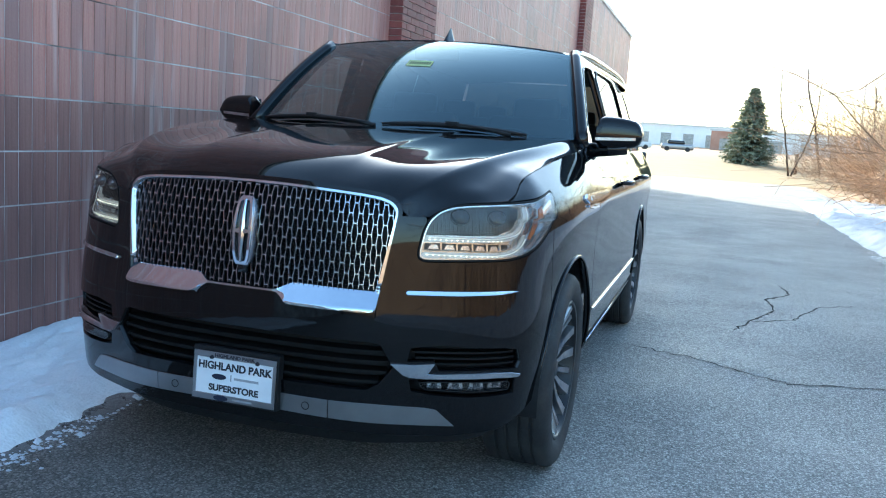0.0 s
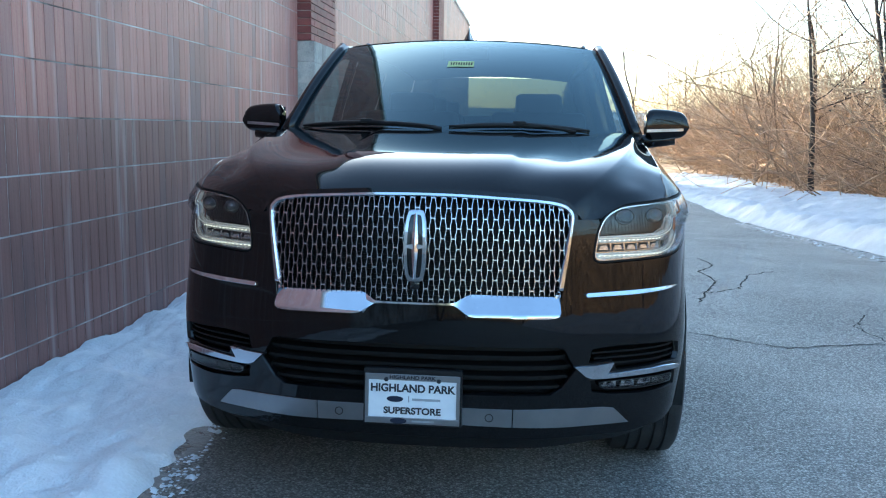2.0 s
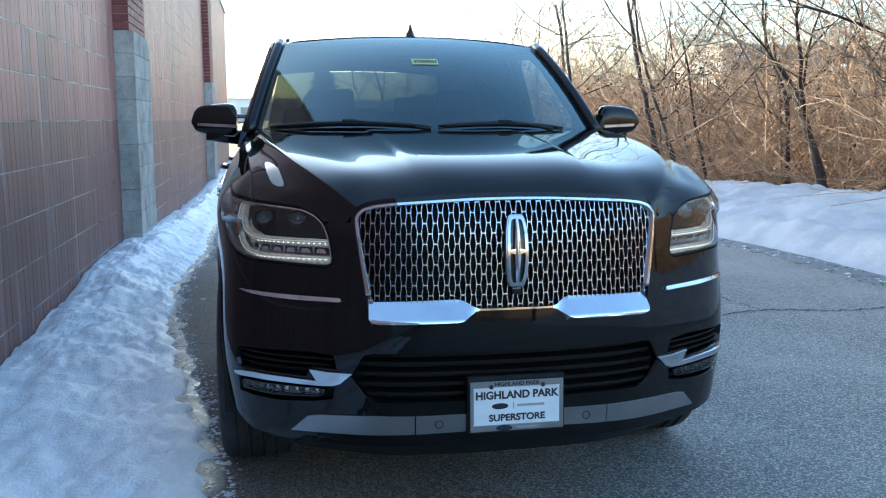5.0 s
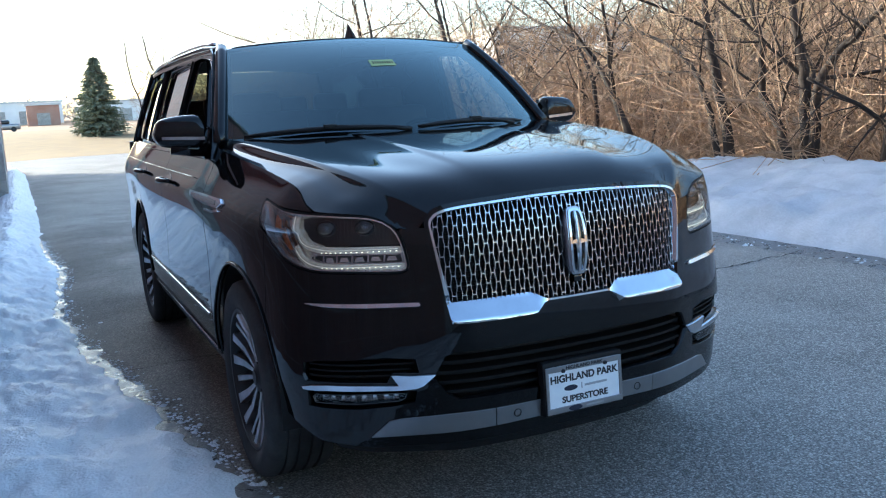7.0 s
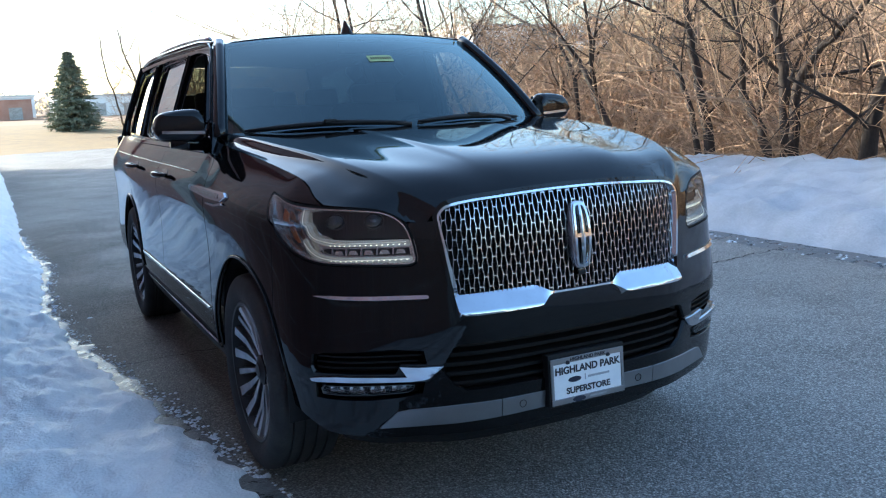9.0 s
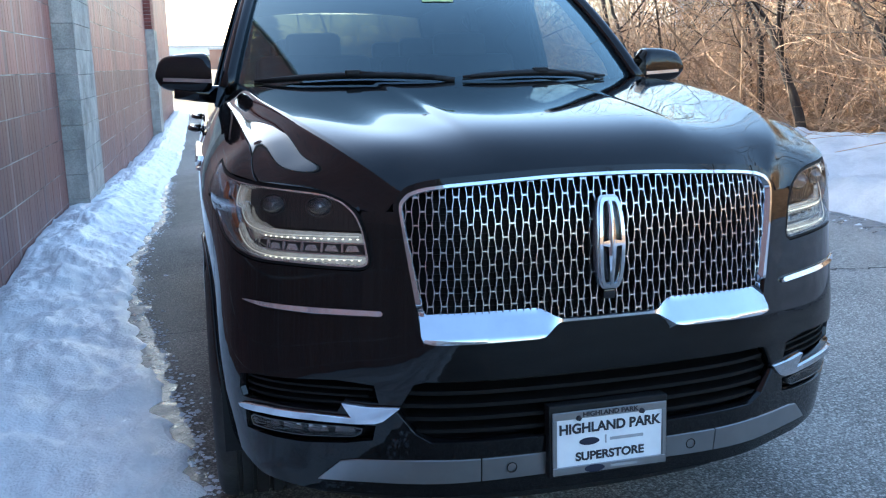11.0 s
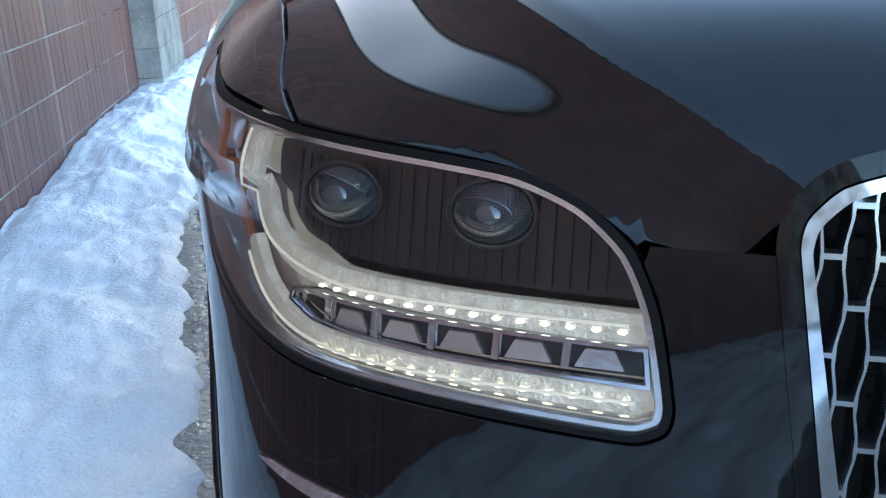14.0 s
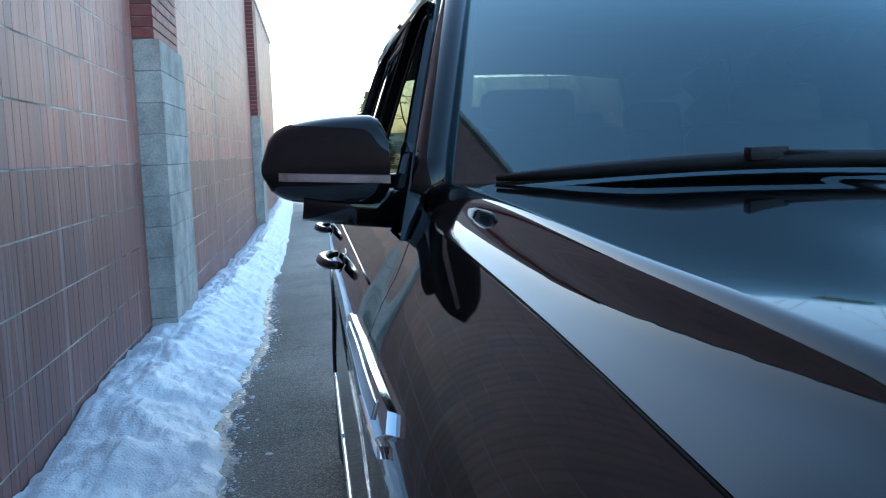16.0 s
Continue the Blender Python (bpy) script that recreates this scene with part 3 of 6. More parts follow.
def slush(name, edge, y0, y1, inner, outer, label):
    verts, faces = [], []
    n = int((y1 - y0) / 0.08)
    for i in range(n):
        y = y0 + (y1 - y0) * i / (n - 1)
        o = outer + 0.06 * fbm(1, y, 2.2, 5) + 0.05 * fbm(2, y, 7, 6)
        for q in range(5):
            x = edge(y) + inner + (o - inner) * q / 4
            verts.append((x, y, ground_z(x, y) + (0.014 * (1 - q / 4) + 0.0045 + 0.004 * fbm(x, y, 14)) * (1 if q < 4 else 0.2)))
    for j in range(n - 1):
        faces += [(j * 5 + i, j * 5 + i + 1, (j + 1) * 5 + i + 1, (j + 1) * 5 + i) for i in range(4)]
    return tagged(mesh(name, verts, faces, SLUSH, smooth=True), label, "slush", kind="structure")


slush("slush_strip", LEFT_EDGE, -6, 12, -0.08, 0.05, "wet grey slush along the foot of the snow")
slush("slush_strip", lambda y: 4.5 - 0.02 * max(y - 6, 0), -10, 14, 0.1, -0.22, "dark wet slush along the foot of the snow")

# ---- building ----
WALL_X, TOP = -2.37, 5.53
TILE_W, TILE_H, JOINT = 0.105, 0.315, 0.009
COURSE0 = 1.70 - 6 * TILE_H


def plain_wall(name, lo, hi, label, mat=MORTAR):
    ob = box(name, lo, hi, mat, bevel=0)
    return tagged(ob, label, "wall", kind="structure")


# the unseen stretch back to y = -46 is added to shade the ground
wall_east = plain_wall("wall_east", (-3.0, -46, -0.6), (WALL_X, 34.0, TOP), "long wall faced with upright red-brown glazed tiles")
plain_wall("wall_north", (-22, 33.6, -0.6), (-3.0, 34.0, TOP), "plain end wall of the building")
plain_wall("wall_south_unseen", (-22, -46, -0.6), (-3.0, -45.6, TOP), "plain end wall of the building")
plain_wall("wall_west", (-22, -45.6, -0.6), (-21.6, 33.6, TOP), "plain back wall of the building")
tagged(box("roof", (-22, -46, TOP), (-2.6, 34.0, TOP + 0.05), CONCRETE, bevel=0), "flat roof of the building", "roof", kind="structure")
tagged(box("parapet_trim", (-3.05, -46.02, TOP), (WALL_X + 0.05, 34.03, TOP + 0.12), CAP, bevel=0.01), "pale metal cap along the roof edge", "trim", kind="structure")


# ---- pilasters ----
def pilaster(y0, y1):
    p = tagged(new("pilaster"), "pilaster with a grey concrete block base and red brick above", "pilaster", "pilasters of the wall")
    p.location = (WALL_X, y0, 0)
    rows = 12
    h = 2.9 / rows
    box("core", (0.0, 0.01, -0.6), (0.15, y1 - y0 - 0.01, TOP), MORTAR, p, bevel=0)
    for r in range(rows):
        z0 = 2.33 - (r + 1) * h
        cuts = [0, 0.55, 1] if r % 2 else [0, 0.3, 0.72, 1]
        for a, b in zip(cuts, cuts[1:]):
            ya, yb = (y1 - y0) * a, (y1 - y0) * b
            box("concrete_block", (0.0, ya - 0.004 * (a == 0), z0), (0.205, yb - 0.003 * (b < 1) + 0.004 * (b == 1), z0 + h - 0.003), CONCRETE, p, bevel=0.004, segments=1)
    n = int((TOP - 2.34) / 0.085)
    for r in range(n):
        z0 = 2.335 + r * 0.085
        cuts = [0, 0.25, 0.5, 0.75, 1] if r % 2 else [0, 0.125, 0.375, 0.625, 0.875, 1]
        for a, b in zip(cuts, cuts[1:]):
            ya, yb = (y1 - y0) * a, (y1 - y0) * b
            box("brick", (0.0, ya - 0.004 * (a == 0), z0), (0.165, yb - 0.009 * (b < 1) + 0.004 * (b == 1), z0 + 0.076), BRICK, p, bevel=0.003, segments=1)
    return p


pilaster(7.30, 8.55)
pilaster(20.8, 22.05)


# ---- the car's outer surfaces ----
# plan of the body at bumper height, from the middle of the nose round to the middle of the tail
PLAN = [(-0.25, 0.045), (0, 0.035), (0.25, 0.045), (0.45, 0.078), (0.6, 0.140), (0.75, 0.215), (0.86, 0.30), (0.925, 0.41), (0.962, 0.58), (0.985, 0.85),
        (0.995, 1.2), (1.0, 2.5), (0.995, 4.0), (0.975, 4.9), (0.93, 5.15), (0.8, 5.26), (0.5, 5.30), (0, 5.31), (-0.4, 5.30)]
run = [0.0]
for a, b in zip(PLAN, PLAN[1:]):
    run.append(run[-1] + math.hypot(b[0] - a[0], b[1] - a[1]))
run = [r - run[1] for r in run]
plan = spline([(r, *p) for r, p in zip(run, PLAN)])
front_profile = spline([(0.2, -0.07), (0.30, -0.02), (0.42, 0), (0.55, 0.012), (0.7, 0.012), (0.8, 0.002), (0.95, -0.012), (1.1, -0.035), (1.2, -0.07)])
side_profile = spline([(0.2, -0.08), (0.33, -0.03), (0.45, -0.004), (0.6, 0.004), (0.8, -0.004), (1.0, 0.004), (1.10, 0.002), (1.15, -0.018), (1.2, -0.045), (1.25, -0.073), (1.31, -0.108), (1.36, -0.135)])
fender_profile = spline([(0.2, -0.08), (0.33, -0.03), (0.45, -0.004), (0.6, 0.004), (0.8, -0.002), (0.98, 0.004), (1.06, 0.002), (1.11, -0.010), (1.15, -0.030), (1.19, -0.060), (1.23, -0.092), (1.28, -0.118), (1.34, -0.140)])


# cut line of the hood: its height, and how far it lies inside the widest line of the fender
SHUT = [(0.30, 1.118), (0.36, 1.150), (0.42, 1.180), (0.5, 1.207), (0.6, 1.221), (0.7, 1.232), (0.9, 1.254), (1.1, 1.2726), (1.3, 1.2898), (1.5, 1.306), (1.65, 1.318)]
shut_z = spline(SHUT)
shoulder = spline([(0.3, 0.085), (0.4, 0.096), (0.5, 0.105), (0.7, 0.118), (0.9, 0.121), (1.1, 0.117), (1.3, 0.109), (1.5, 0.102), (1.8, 0.10)])


def body(u, z, out=0.0):
    """The body's skin: u runs round the plan from the middle of the nose (minus: the car's right side), z is the height."""
    s, u = (1, u) if u >= 0 else (-1, -u)
    x, y = plan(u)
    x1, y1 = plan(u + 0.01)
    x0, y0 = plan(u - 0.01)
    tx, ty = x1 - x0, y1 - y0
    l = math.hypot(tx, ty)
    w = 1 - smoothstep(0.9, 1.5, u)
    k = smoothstep(1.95, 2.4, u)
    o = w * front_profile(z) + (1 - w) * ((1 - k) * fender_profile(z) + k * side_profile(z))
    if z > 1.06 and u < 2.4:
        # the top of the fender rolls in to the hood's cut line
        top = 0.002 - (0.002 + shoulder(y)) * ((z - 1.06) / (shut_z(y) - 1.06)) ** 1.7
        g = smoothstep(0.93, 1.12, u) * (1 - k)
        o = o * (1 - g) + top * g
    o += out
    return Vector((s * (x + ty / l * o), y - tx / l * o, z))


def skin(out):
    return lambda u, z: body(u, z, out)


def u_at(y):
    """The u at which the side of the plan reaches y."""
    a, b = 0.9, 6.2
    for _ in range(40):
        m = (a + b) / 2
        a, b = (m, b) if plan(m)[1] < y else (a, m)
    return a


def sided(loop, s):
    """A loop on the left side, or mirrored to the right, always the same way round."""
    return loop if s > 0 else [(-u, z) for u, z in reversed(loop)]


HEADLIGHT = [(1.275, 1.156), (1.10, 1.132), (1.0, 1.124), (0.9, 1.120), (0.8, 1.114), (0.726, 1.106), (0.677, 1.088), (0.642, 1.058), (0.622, 1.015),
             (0.609, 0.950), (0.612, 0.932), (0.632, 0.9225), (0.70, 0.924), (0.82, 0.929), (0.93, 0.933), (1.02, 0.948), (1.105, 0.978), (1.188, 1.03), (1.236, 1.085)]


def flowing(loop, k=4, tension=0.38):
    """The closed loop as a curve through its points, k pieces to each side."""
    out, m = [], len(loop)
    for i in range(m):
        p0, p1, p2, p3 = (Vector(loop[(i + j) % m]) for j in (-1, 0, 1, 2))
        d = (p2 - p1).length
        t1 = (p2 - p0) * tension * min(1, 2 * d / max((p2 - p0).length, 1e-6))
        t2 = (p3 - p1) * tension * min(1, 2 * d / max((p3 - p1).length, 1e-6))
        for j in range(k):
            f = j / k
            q = p1 * (2 * f ** 3 - 3 * f * f + 1) + t1 * (f ** 3 - 2 * f * f + f) + p2 * (3 * f * f - 2 * f ** 3) + t2 * (f ** 3 - f * f)
            out.append((q.x, q.y))
    return out


HEADLIGHT = flowing(HEADLIGHT)
GRILLE = [(0, 1.146), (0.14, 1.144), (0.283, 1.137), (0.40, 1.130), (0.47, 1.122), (0.51, 1.110), (0.530, 1.09), (0.533, 1.07), (0.478, 0.765), (0.466, 0.750), (0.44, 0.745),
          (0.20, 0.748), (0.178, 0.753), (0.137, 0.778), (0.12, 0.781), (0, 0.781)]


def grown(loop, d):
    """The loop moved outwards by d."""
    n = len(loop)
    area = sum(a[0] * b[1] - b[0] * a[1] for a, b in zip(loop, loop[1:] + loop[:1]))
    out = []
    for i in range(n):
        a, b, c = loop[i - 1], loop[i], loop[(i + 1) % n]
        e = Vector((b[0] - a[0], b[1] - a[1])).normalized()
        f = Vector((c[0] - b[0], c[1] - b[1])).normalized()
        m = Vector((e.y + f.y, -e.x - f.x))
        m = m.normalized() * d / max(0.5, m.length / 2)
        if area < 0:
            m = -m
        out.append((b[0] + m.x, b[1] + m.y))
    return out


def arch(u0, z0, r, a0, a1, n=16):
    return [(u0 + r * math.cos(radians(a0 + (a1 - a0) * i / n)), z0 + r * math.sin(radians(a0 + (a1 - a0) * i / n))) for i in range(n + 1)]


FRONT_AXLE, REAR_AXLE, HUB = 0.975, 4.085, 0.402
UF, UR = u_at(FRONT_AXLE), u_at(REAR_AXLE)
suv = tagged(new("suv"), "large glossy black SUV with a chrome mesh grille on the driveway", "car")

# where the flat top of the hood breaks down to its outer strip
ridge_x = spline([(0.12, 0.51), (0.17, 0.552), (0.24, 0.60), (0.39, 0.672), (0.55, 0.722), (0.7, 0.755), (0.9, 0.79), (1.1, 0.812), (1.4, 0.835), (1.7, 0.85)])


hood_edge = [body(u, z + 0.007) for u, z in [(0.935, 1.121)] + HEADLIGHT[12:30]] + [body(0.632, 1.069), body(0.545, 1.069), body(0.532, 1.098), body(0.51, 1.118), body(0.47, 1.13), body(0.4, 1.138), body(0.283, 1.145),
                                                                 body(0.14, 1.152), body(0, 1.154)]
side_edge = [body(u_at(y), shut_z(y)) for y in [0.335, 0.36, 0.39, 0.43] + [0.48 + 0.112 * i for i in range(11)]]
EDGE_Y, EDGE_X, EDGE_Z = zip(*sorted((p.y, p.x, p.z) for p in hood_edge[:21] + side_edge))
RIDGE_Y = np.linspace(0.1, 1.75, 120)
RIDGE_X = np.array([ridge_x(y) for y in RIDGE_Y]) - 0.003
EY = np.linspace(EDGE_Y[0], EDGE_Y[-1], 170)
soft = np.exp(-0.5 * (np.arange(-6, 7) / 2.5) ** 2)
soft /= soft.sum()
EX, EZ = (np.convolve(np.pad(np.interp(EY, EDGE_Y, e), 6, mode="reflect", reflect_type="odd"), soft, "valid") for e in (EDGE_X, EDGE_Z))


def ease(a, b, x):
    t = np.clip((x - a) / (b - a), 0, 1)
    return t * t * t * (t * (6 * t - 15) + 10)


NOSE_X, NOSE_Y = np.array([plan(1.25 * i / 120) for i in range(121)]).T
CROWN = [0.0275, 0.0168, -0.041, 0.0158, 0.0203, -0.0054]


def hood_base(x, y):
    return float(hood_base_many(np.array([abs(x)]), np.array([float(y)]))[0])


def hood_base_many(ax, y):
    e = np.maximum(y - np.interp(ax, NOSE_X, NOSE_Y), 0)
    z = 1.213 + 0.145 * (1 - np.exp(-y / 0.7)) - 0.11 * np.exp(-e / 0.09) - 0.085 * ease(0.15, 0.75, ax) * np.exp(-(y - 0.1) / 0.55)
    z = z - 0.02 * ease(0.35, 0.95, ax) * ease(0.3, 1.2, y)
    dome = 0.29 + 0.03 * y
    p, q, w = CROWN, ax * ax, ease(0.10, 0.5, y)
    z = z + w * (p[0] * (y - 0.8) + p[1] * (y - 0.8) ** 2 + p[2] * (y - 0.8) ** 3 + (q - 0.2) * (p[3] + p[4] * (y - 0.8) + p[5] * (y - 0.8) ** 2))
    return z + 0.0055 * (1 - ease(dome - 0.006, dome + 0.030, ax)) * ease(0.12, 0.5, y)


# how the outer strip falls from the ridge to the cut line: shares of the drop at five places across, at six places along
FALL_Y = [0.12, 0.24, 0.38, 0.6, 1.0, 1.5]
FALL = [[0.24, 0.21, 0.20, 0.19, 0.16], [0.28, 0.20, 0.18, 0.18, 0.16], [0.386, 0.158, 0.055, 0.189, 0.212], [0.485, 0.137, 0.07, 0.176, 0.132], [0.382, 0.314, 0.15, 0.078, 0.076], [0.452, 0.207, 0.178, 0.096, 0.067]]
LIFT = [0.028, 0.0255, 0.0220, 0.0165, 0.0115, 0.0070]
PLACE = np.array([0.06, 0.27, 0.5, 0.74, 0.97])
ALONG = np.linspace(0.0, 1.75, 176)
blur = np.exp(-0.5 * (np.arange(-24, 25) / 4.5) ** 2)
blur /= blur.sum()
drawn = lambda values: np.convolve(np.pad(np.interp(ALONG, FALL_Y, values), 24, mode="edge"), blur, "valid")
LIFT_ALONG, FALL_ALONG = drawn(LIFT), [drawn([row[k] for row in FALL]) for k in range(5)]


def logistic(v):
    return 1 / (1 + np.exp(-np.clip(v, -30, 30)))


def hood_step_many(ax, y):
    """The step at the ridge, softened over two centimetres."""
    return sum(w * hood_sharp(ax + d, y) for d, w in ((-0.012, 0.12), (-0.006, 0.24), (0, 0.28), (0.006, 0.24), (0.012, 0.12)))


def hood_sharp(ax, y):
    z = hood_base_many(ax, y)
    r = np.interp(y, RIDGE_Y, RIDGE_X)
    lift = np.interp(y, ALONG, LIFT_ALONG)
    z = z + lift * ease(-0.30, 0.0, ax - r)
    xe, ze = np.interp(y, EY, EX), np.interp(y, EY, EZ)
    zr, d, span = hood_base_many(r, y) + lift, ax - r, np.maximum(xe - r, 0.02)
    t = np.clip(d / span, 0, 1.15)
    f, total = 0, 0
    for k in range(5):
        w = np.interp(y, ALONG, FALL_ALONG[k])
        f = f + w * (logistic((t - PLACE[k]) / 0.085) - logistic(-PLACE[k] / 0.085))
        total = total + w * (logistic((1 - PLACE[k]) / 0.085) - logistic(-PLACE[k] / 0.085))
    k = 1.0 * (d > 0)
    return z * (1 - k) + k * (zr - (zr - ze) * f / total)


# what is left between the free surface and the front edge, and the side edge, smoothed along each
FX = np.linspace(0.0, 0.84, 85)
order = sorted(hood_edge, key=lambda p: p.x)
FY, FZ = (np.convolve(np.pad(np.interp(FX, [p.x for p in order], [p[k] for p in order]), 6, mode="edge"), soft, "valid") for k in (1, 2))
FRONT_MISS = FZ - hood_step_many(FX, FY)
for _ in range(3):
    FRONT_MISS = np.convolve(np.pad(FRONT_MISS, 6, mode="edge"), soft, "valid")
SIDE_MISS = EZ - hood_step_many(EX, EY)


def hood_many(x, y):
    """Heights of the hood's skin, drawn to its cut lines."""
    ax = np.abs(x)
    front = np.maximum(y - np.interp(ax, FX, FY), 0)
    side = np.maximum(np.interp(y, EY, EX) - ax, 0)
    roll = np.interp(ax, FX, FRONT_MISS) * np.exp(-(front / 0.085) ** 1.5)
    return hood_step_many(ax, y) + roll + np.interp(y, EY, SIDE_MISS) * np.exp(-(side / 0.04) ** 2) * ease(0.3, 0.42, y)


side_in = [(p.x - 0.0025, p.y) for p in side_edge]
rear_line = [(0.80, 1.655), (0.67, 1.56), (0.5, 1.475), (0.27, 1.415), (0.0, 1.395)]
hood_half = [(0.0, hood_edge[-1].y)] + [(p.x, p.y) for p in reversed(hood_edge[:-1])] + side_in[1:] + rear_line
folds = [(k * (np.interp(y, RIDGE_Y, RIDGE_X) + d), y) for y in np.arange(0.14, 1.64, 0.009) for d in (-0.020, -0.015, -0.010, -0.005, 0, 0.005, 0.010, 0.015, 0.020) for k in (1, -1)]
folds += [(k * (0.29 + 0.03 * y + d), y) for y in np.arange(0.3, 1.42, 0.012) for d in (-0.010, -0.003, 0.004, 0.012, 0.020, 0.028, 0.035) for k in (1, -1)]
patch("hood", None, [mirrored(hood_half)], 0.010, PAINT, suv, "glossy black hood with a raised centre", depth=0.015, many=hood_many, extra=folds, near=0.006)

# ---- nose ----
bumper_half = ([(0, 0.321)] + [(0.4, 0.320), (0.75, 0.316), (0.95, 0.335), (1.08, 0.385)] + arch(UF, HUB, 0.475, 179, 142, 8)
               + [(1.222, 1.05)] + [p for p in reversed(grown(HEADLIGHT, 0.006)[29:69])]
               + [(0.628, 1.064), (0.541, 1.064)] + [p for p in grown(GRILLE, 0.004)[8:-1]] + [(0, 0.777)])
LOW_INTAKE = mirrored([(0, 0.478), (0.46, 0.476), (0.50, 0.50), (0.545, 0.56), (0.50, 0.635), (0.47, 0.643), (0, 0.647)])
SIDE_INTAKE = [(0.60, 0.630), (0.70, 0.640), (0.93, 0.630), (0.99, 0.618), (1.0, 0.575), (0.99, 0.553), (0.90, 0.557), (0.70, 0.552), (0.68, 0.586), (0.59, 0.582)]
FOG_POCKET = [(0.60, 0.520), (0.66, 0.521), (0.90, 0.524), (0.985, 0.520), (0.99, 0.462), (0.80, 0.458), (0.68, 0.466), (0.61, 0.478)]
patch("front_bumper", body, [mirrored(bumper_half), LOW_INTAKE] + [sided(l, s) for s in (1, -1) for l in (SIDE_INTAKE, FOG_POCKET)], 0.026, PAINT, suv, depth=0.03)
patch("bumper_backing", skin(-0.075), [mirrored([(0, 0.33), (0.75, 0.33), (1.02, 0.38), (1.10, 0.6), (1.08, 0.95), (0.6, 1.05), (0.5, 1.12), (0, 1.13)])], 0.05, PLASTIC, suv, depth=0.02)
patch("lower_lip", lambda u, z: body(u, z, -0.02 - 0.7 * max(0, 0.335 - z)), [mirrored([(0, 0.245), (0.5, 0.245), (0.8, 0.262), (0.92, 0.29), (0.95, 0.34), (0.9, 0.34), (0.75, 0.325), (0, 0.33)])], 0.04, PLASTIC, suv, depth=0.05)


def slats(name, rows, mat, height, out, deep):
    for z, u0, u1 in rows:
        verts, faces = [], []
        n = 24
        for i in range(n + 1):
            u = u0 + (u1 - u0) * i / n
            a, b = body(u, z, out), body(u, z, out - deep)
            verts += [a + Vector((0, 0, height / 2)), b + Vector((0, 0, height * 0.9)), b - Vector((0, 0, height * 0.3)), a - Vector((0, 0, height / 2))]
        for i in range(n):
            k = 4 * i
            faces += [(k, k + 1, k + 5, k + 4), (k + 2, k + 3, k + 7, k + 6), (k + 3, k, k + 4, k + 7)]
        mesh(name, verts, faces, mat, suv)


slats("intake_slat", [(0.500, -0.5, 0.5), (0.535, -0.525, 0.525), (0.570, -0.53, 0.53), (0.605, -0.515, 0.515)], SLAT, 0.010, -0.022, 0.05)
for s in (1, -1):
    slats("intake_slat", [(0.572, s * 0.69, s * 0.985), (0.592, s * 0.62, s * 0.985), (0.612, s * 0.61, s * 0.98)], SLAT, 0.006, -0.018, 0.04)

# silver guard under the bumper, in three lengths
for s in (1, -1):
    patch("skid_plate", skin(0.006), [sided([(0.335, 0.428), (0.335, 0.366), (0.54, 0.360), (0.765, 0.356), (0.70, 0.413), (0.66, 0.420), (0.47, 0.428)], s)], 0.03, SILVER, suv, "brushed silver bumper guard", depth=0.02)
    patch("skid_plate", skin(0.006), [sided([(0.155, 0.431), (0.155, 0.372), (0.331, 0.366), (0.331, 0.428)], s)], 0.03, SILVER, suv, depth=0.02)
    p = body(s * 0.255, 0.40, 0.006)
    lathe_sensor = [Vector((p.x + 0.013 * math.cos(a), p.y - 0.0015, p.z + 0.013 * math.sin(a))) for a in [2 * math.pi * i / 20 for i in range(20)]]
    pipe("parking_sensor", lathe_sensor, 0.0015, PLASTIC, suv, closed=True, sides=5)
patch("skid_plate", skin(0.004), [[(-0.152, 0.431), (-0.152, 0.372), (0.152, 0.372), (0.152, 0.431)]], 0.03, PLASTIC, suv, depth=0.02)

# ---- grille ----
grille = new("grille")
grille.parent = suv
grille["label"] = "tall chrome mesh grille with a bright frame"
INNER = [(0, 1.1385), (0.14, 1.1365), (0.283, 1.1295), (0.40, 1.1225), (0.466, 1.1145), (0.504, 1.103), (0.5225, 1.085), (0.5255, 1.067), (0.472, 0.812), (0.45, 0.810), (0.19, 0.814), (0.168, 0.808), (0.127, 0.7885), (0, 0.7875)]
def frame_skin(u, z):
    """The frame stands upright, but its lower wings lean out to face the sky."""
    wing = smoothstep(0.12, 0.17, abs(u))
    return body(u, z, 0.007 + wing * (0.045 * min(max((0.814 - z) / 0.06, 0), 1) - 0.024 * (1 - smoothstep(0.815, 0.835, z))))


patch("grille_frame", frame_skin, [flowing(mirrored(GRILLE), 4, 0.36), flowing(mirrored(INNER), 4, 0.36)], 0.010, CHROME, grille, "polished chrome frame with two broad lower wings", depth=0.05)
patch("grille_surround", skin(0.004), [flowing(grown(mirrored(GRILLE), 0.015), 3, 0.36), flowing(grown(mirrored(GRILLE), 0.0008), 3, 0.36)], 0.012, PAINT, grille, "glossy black lip round the grille", depth=0.02)
patch("grille_backing", skin(-0.07), [mirrored(grown(INNER, 0.02))], 0.05, PLASTIC, grille, depth=0.0)
CELL_W, CELL_H, FLAT = 0.0176, 0.0665, 0.0140
whole_inner = mirrored(grown(INNER, 0.004))


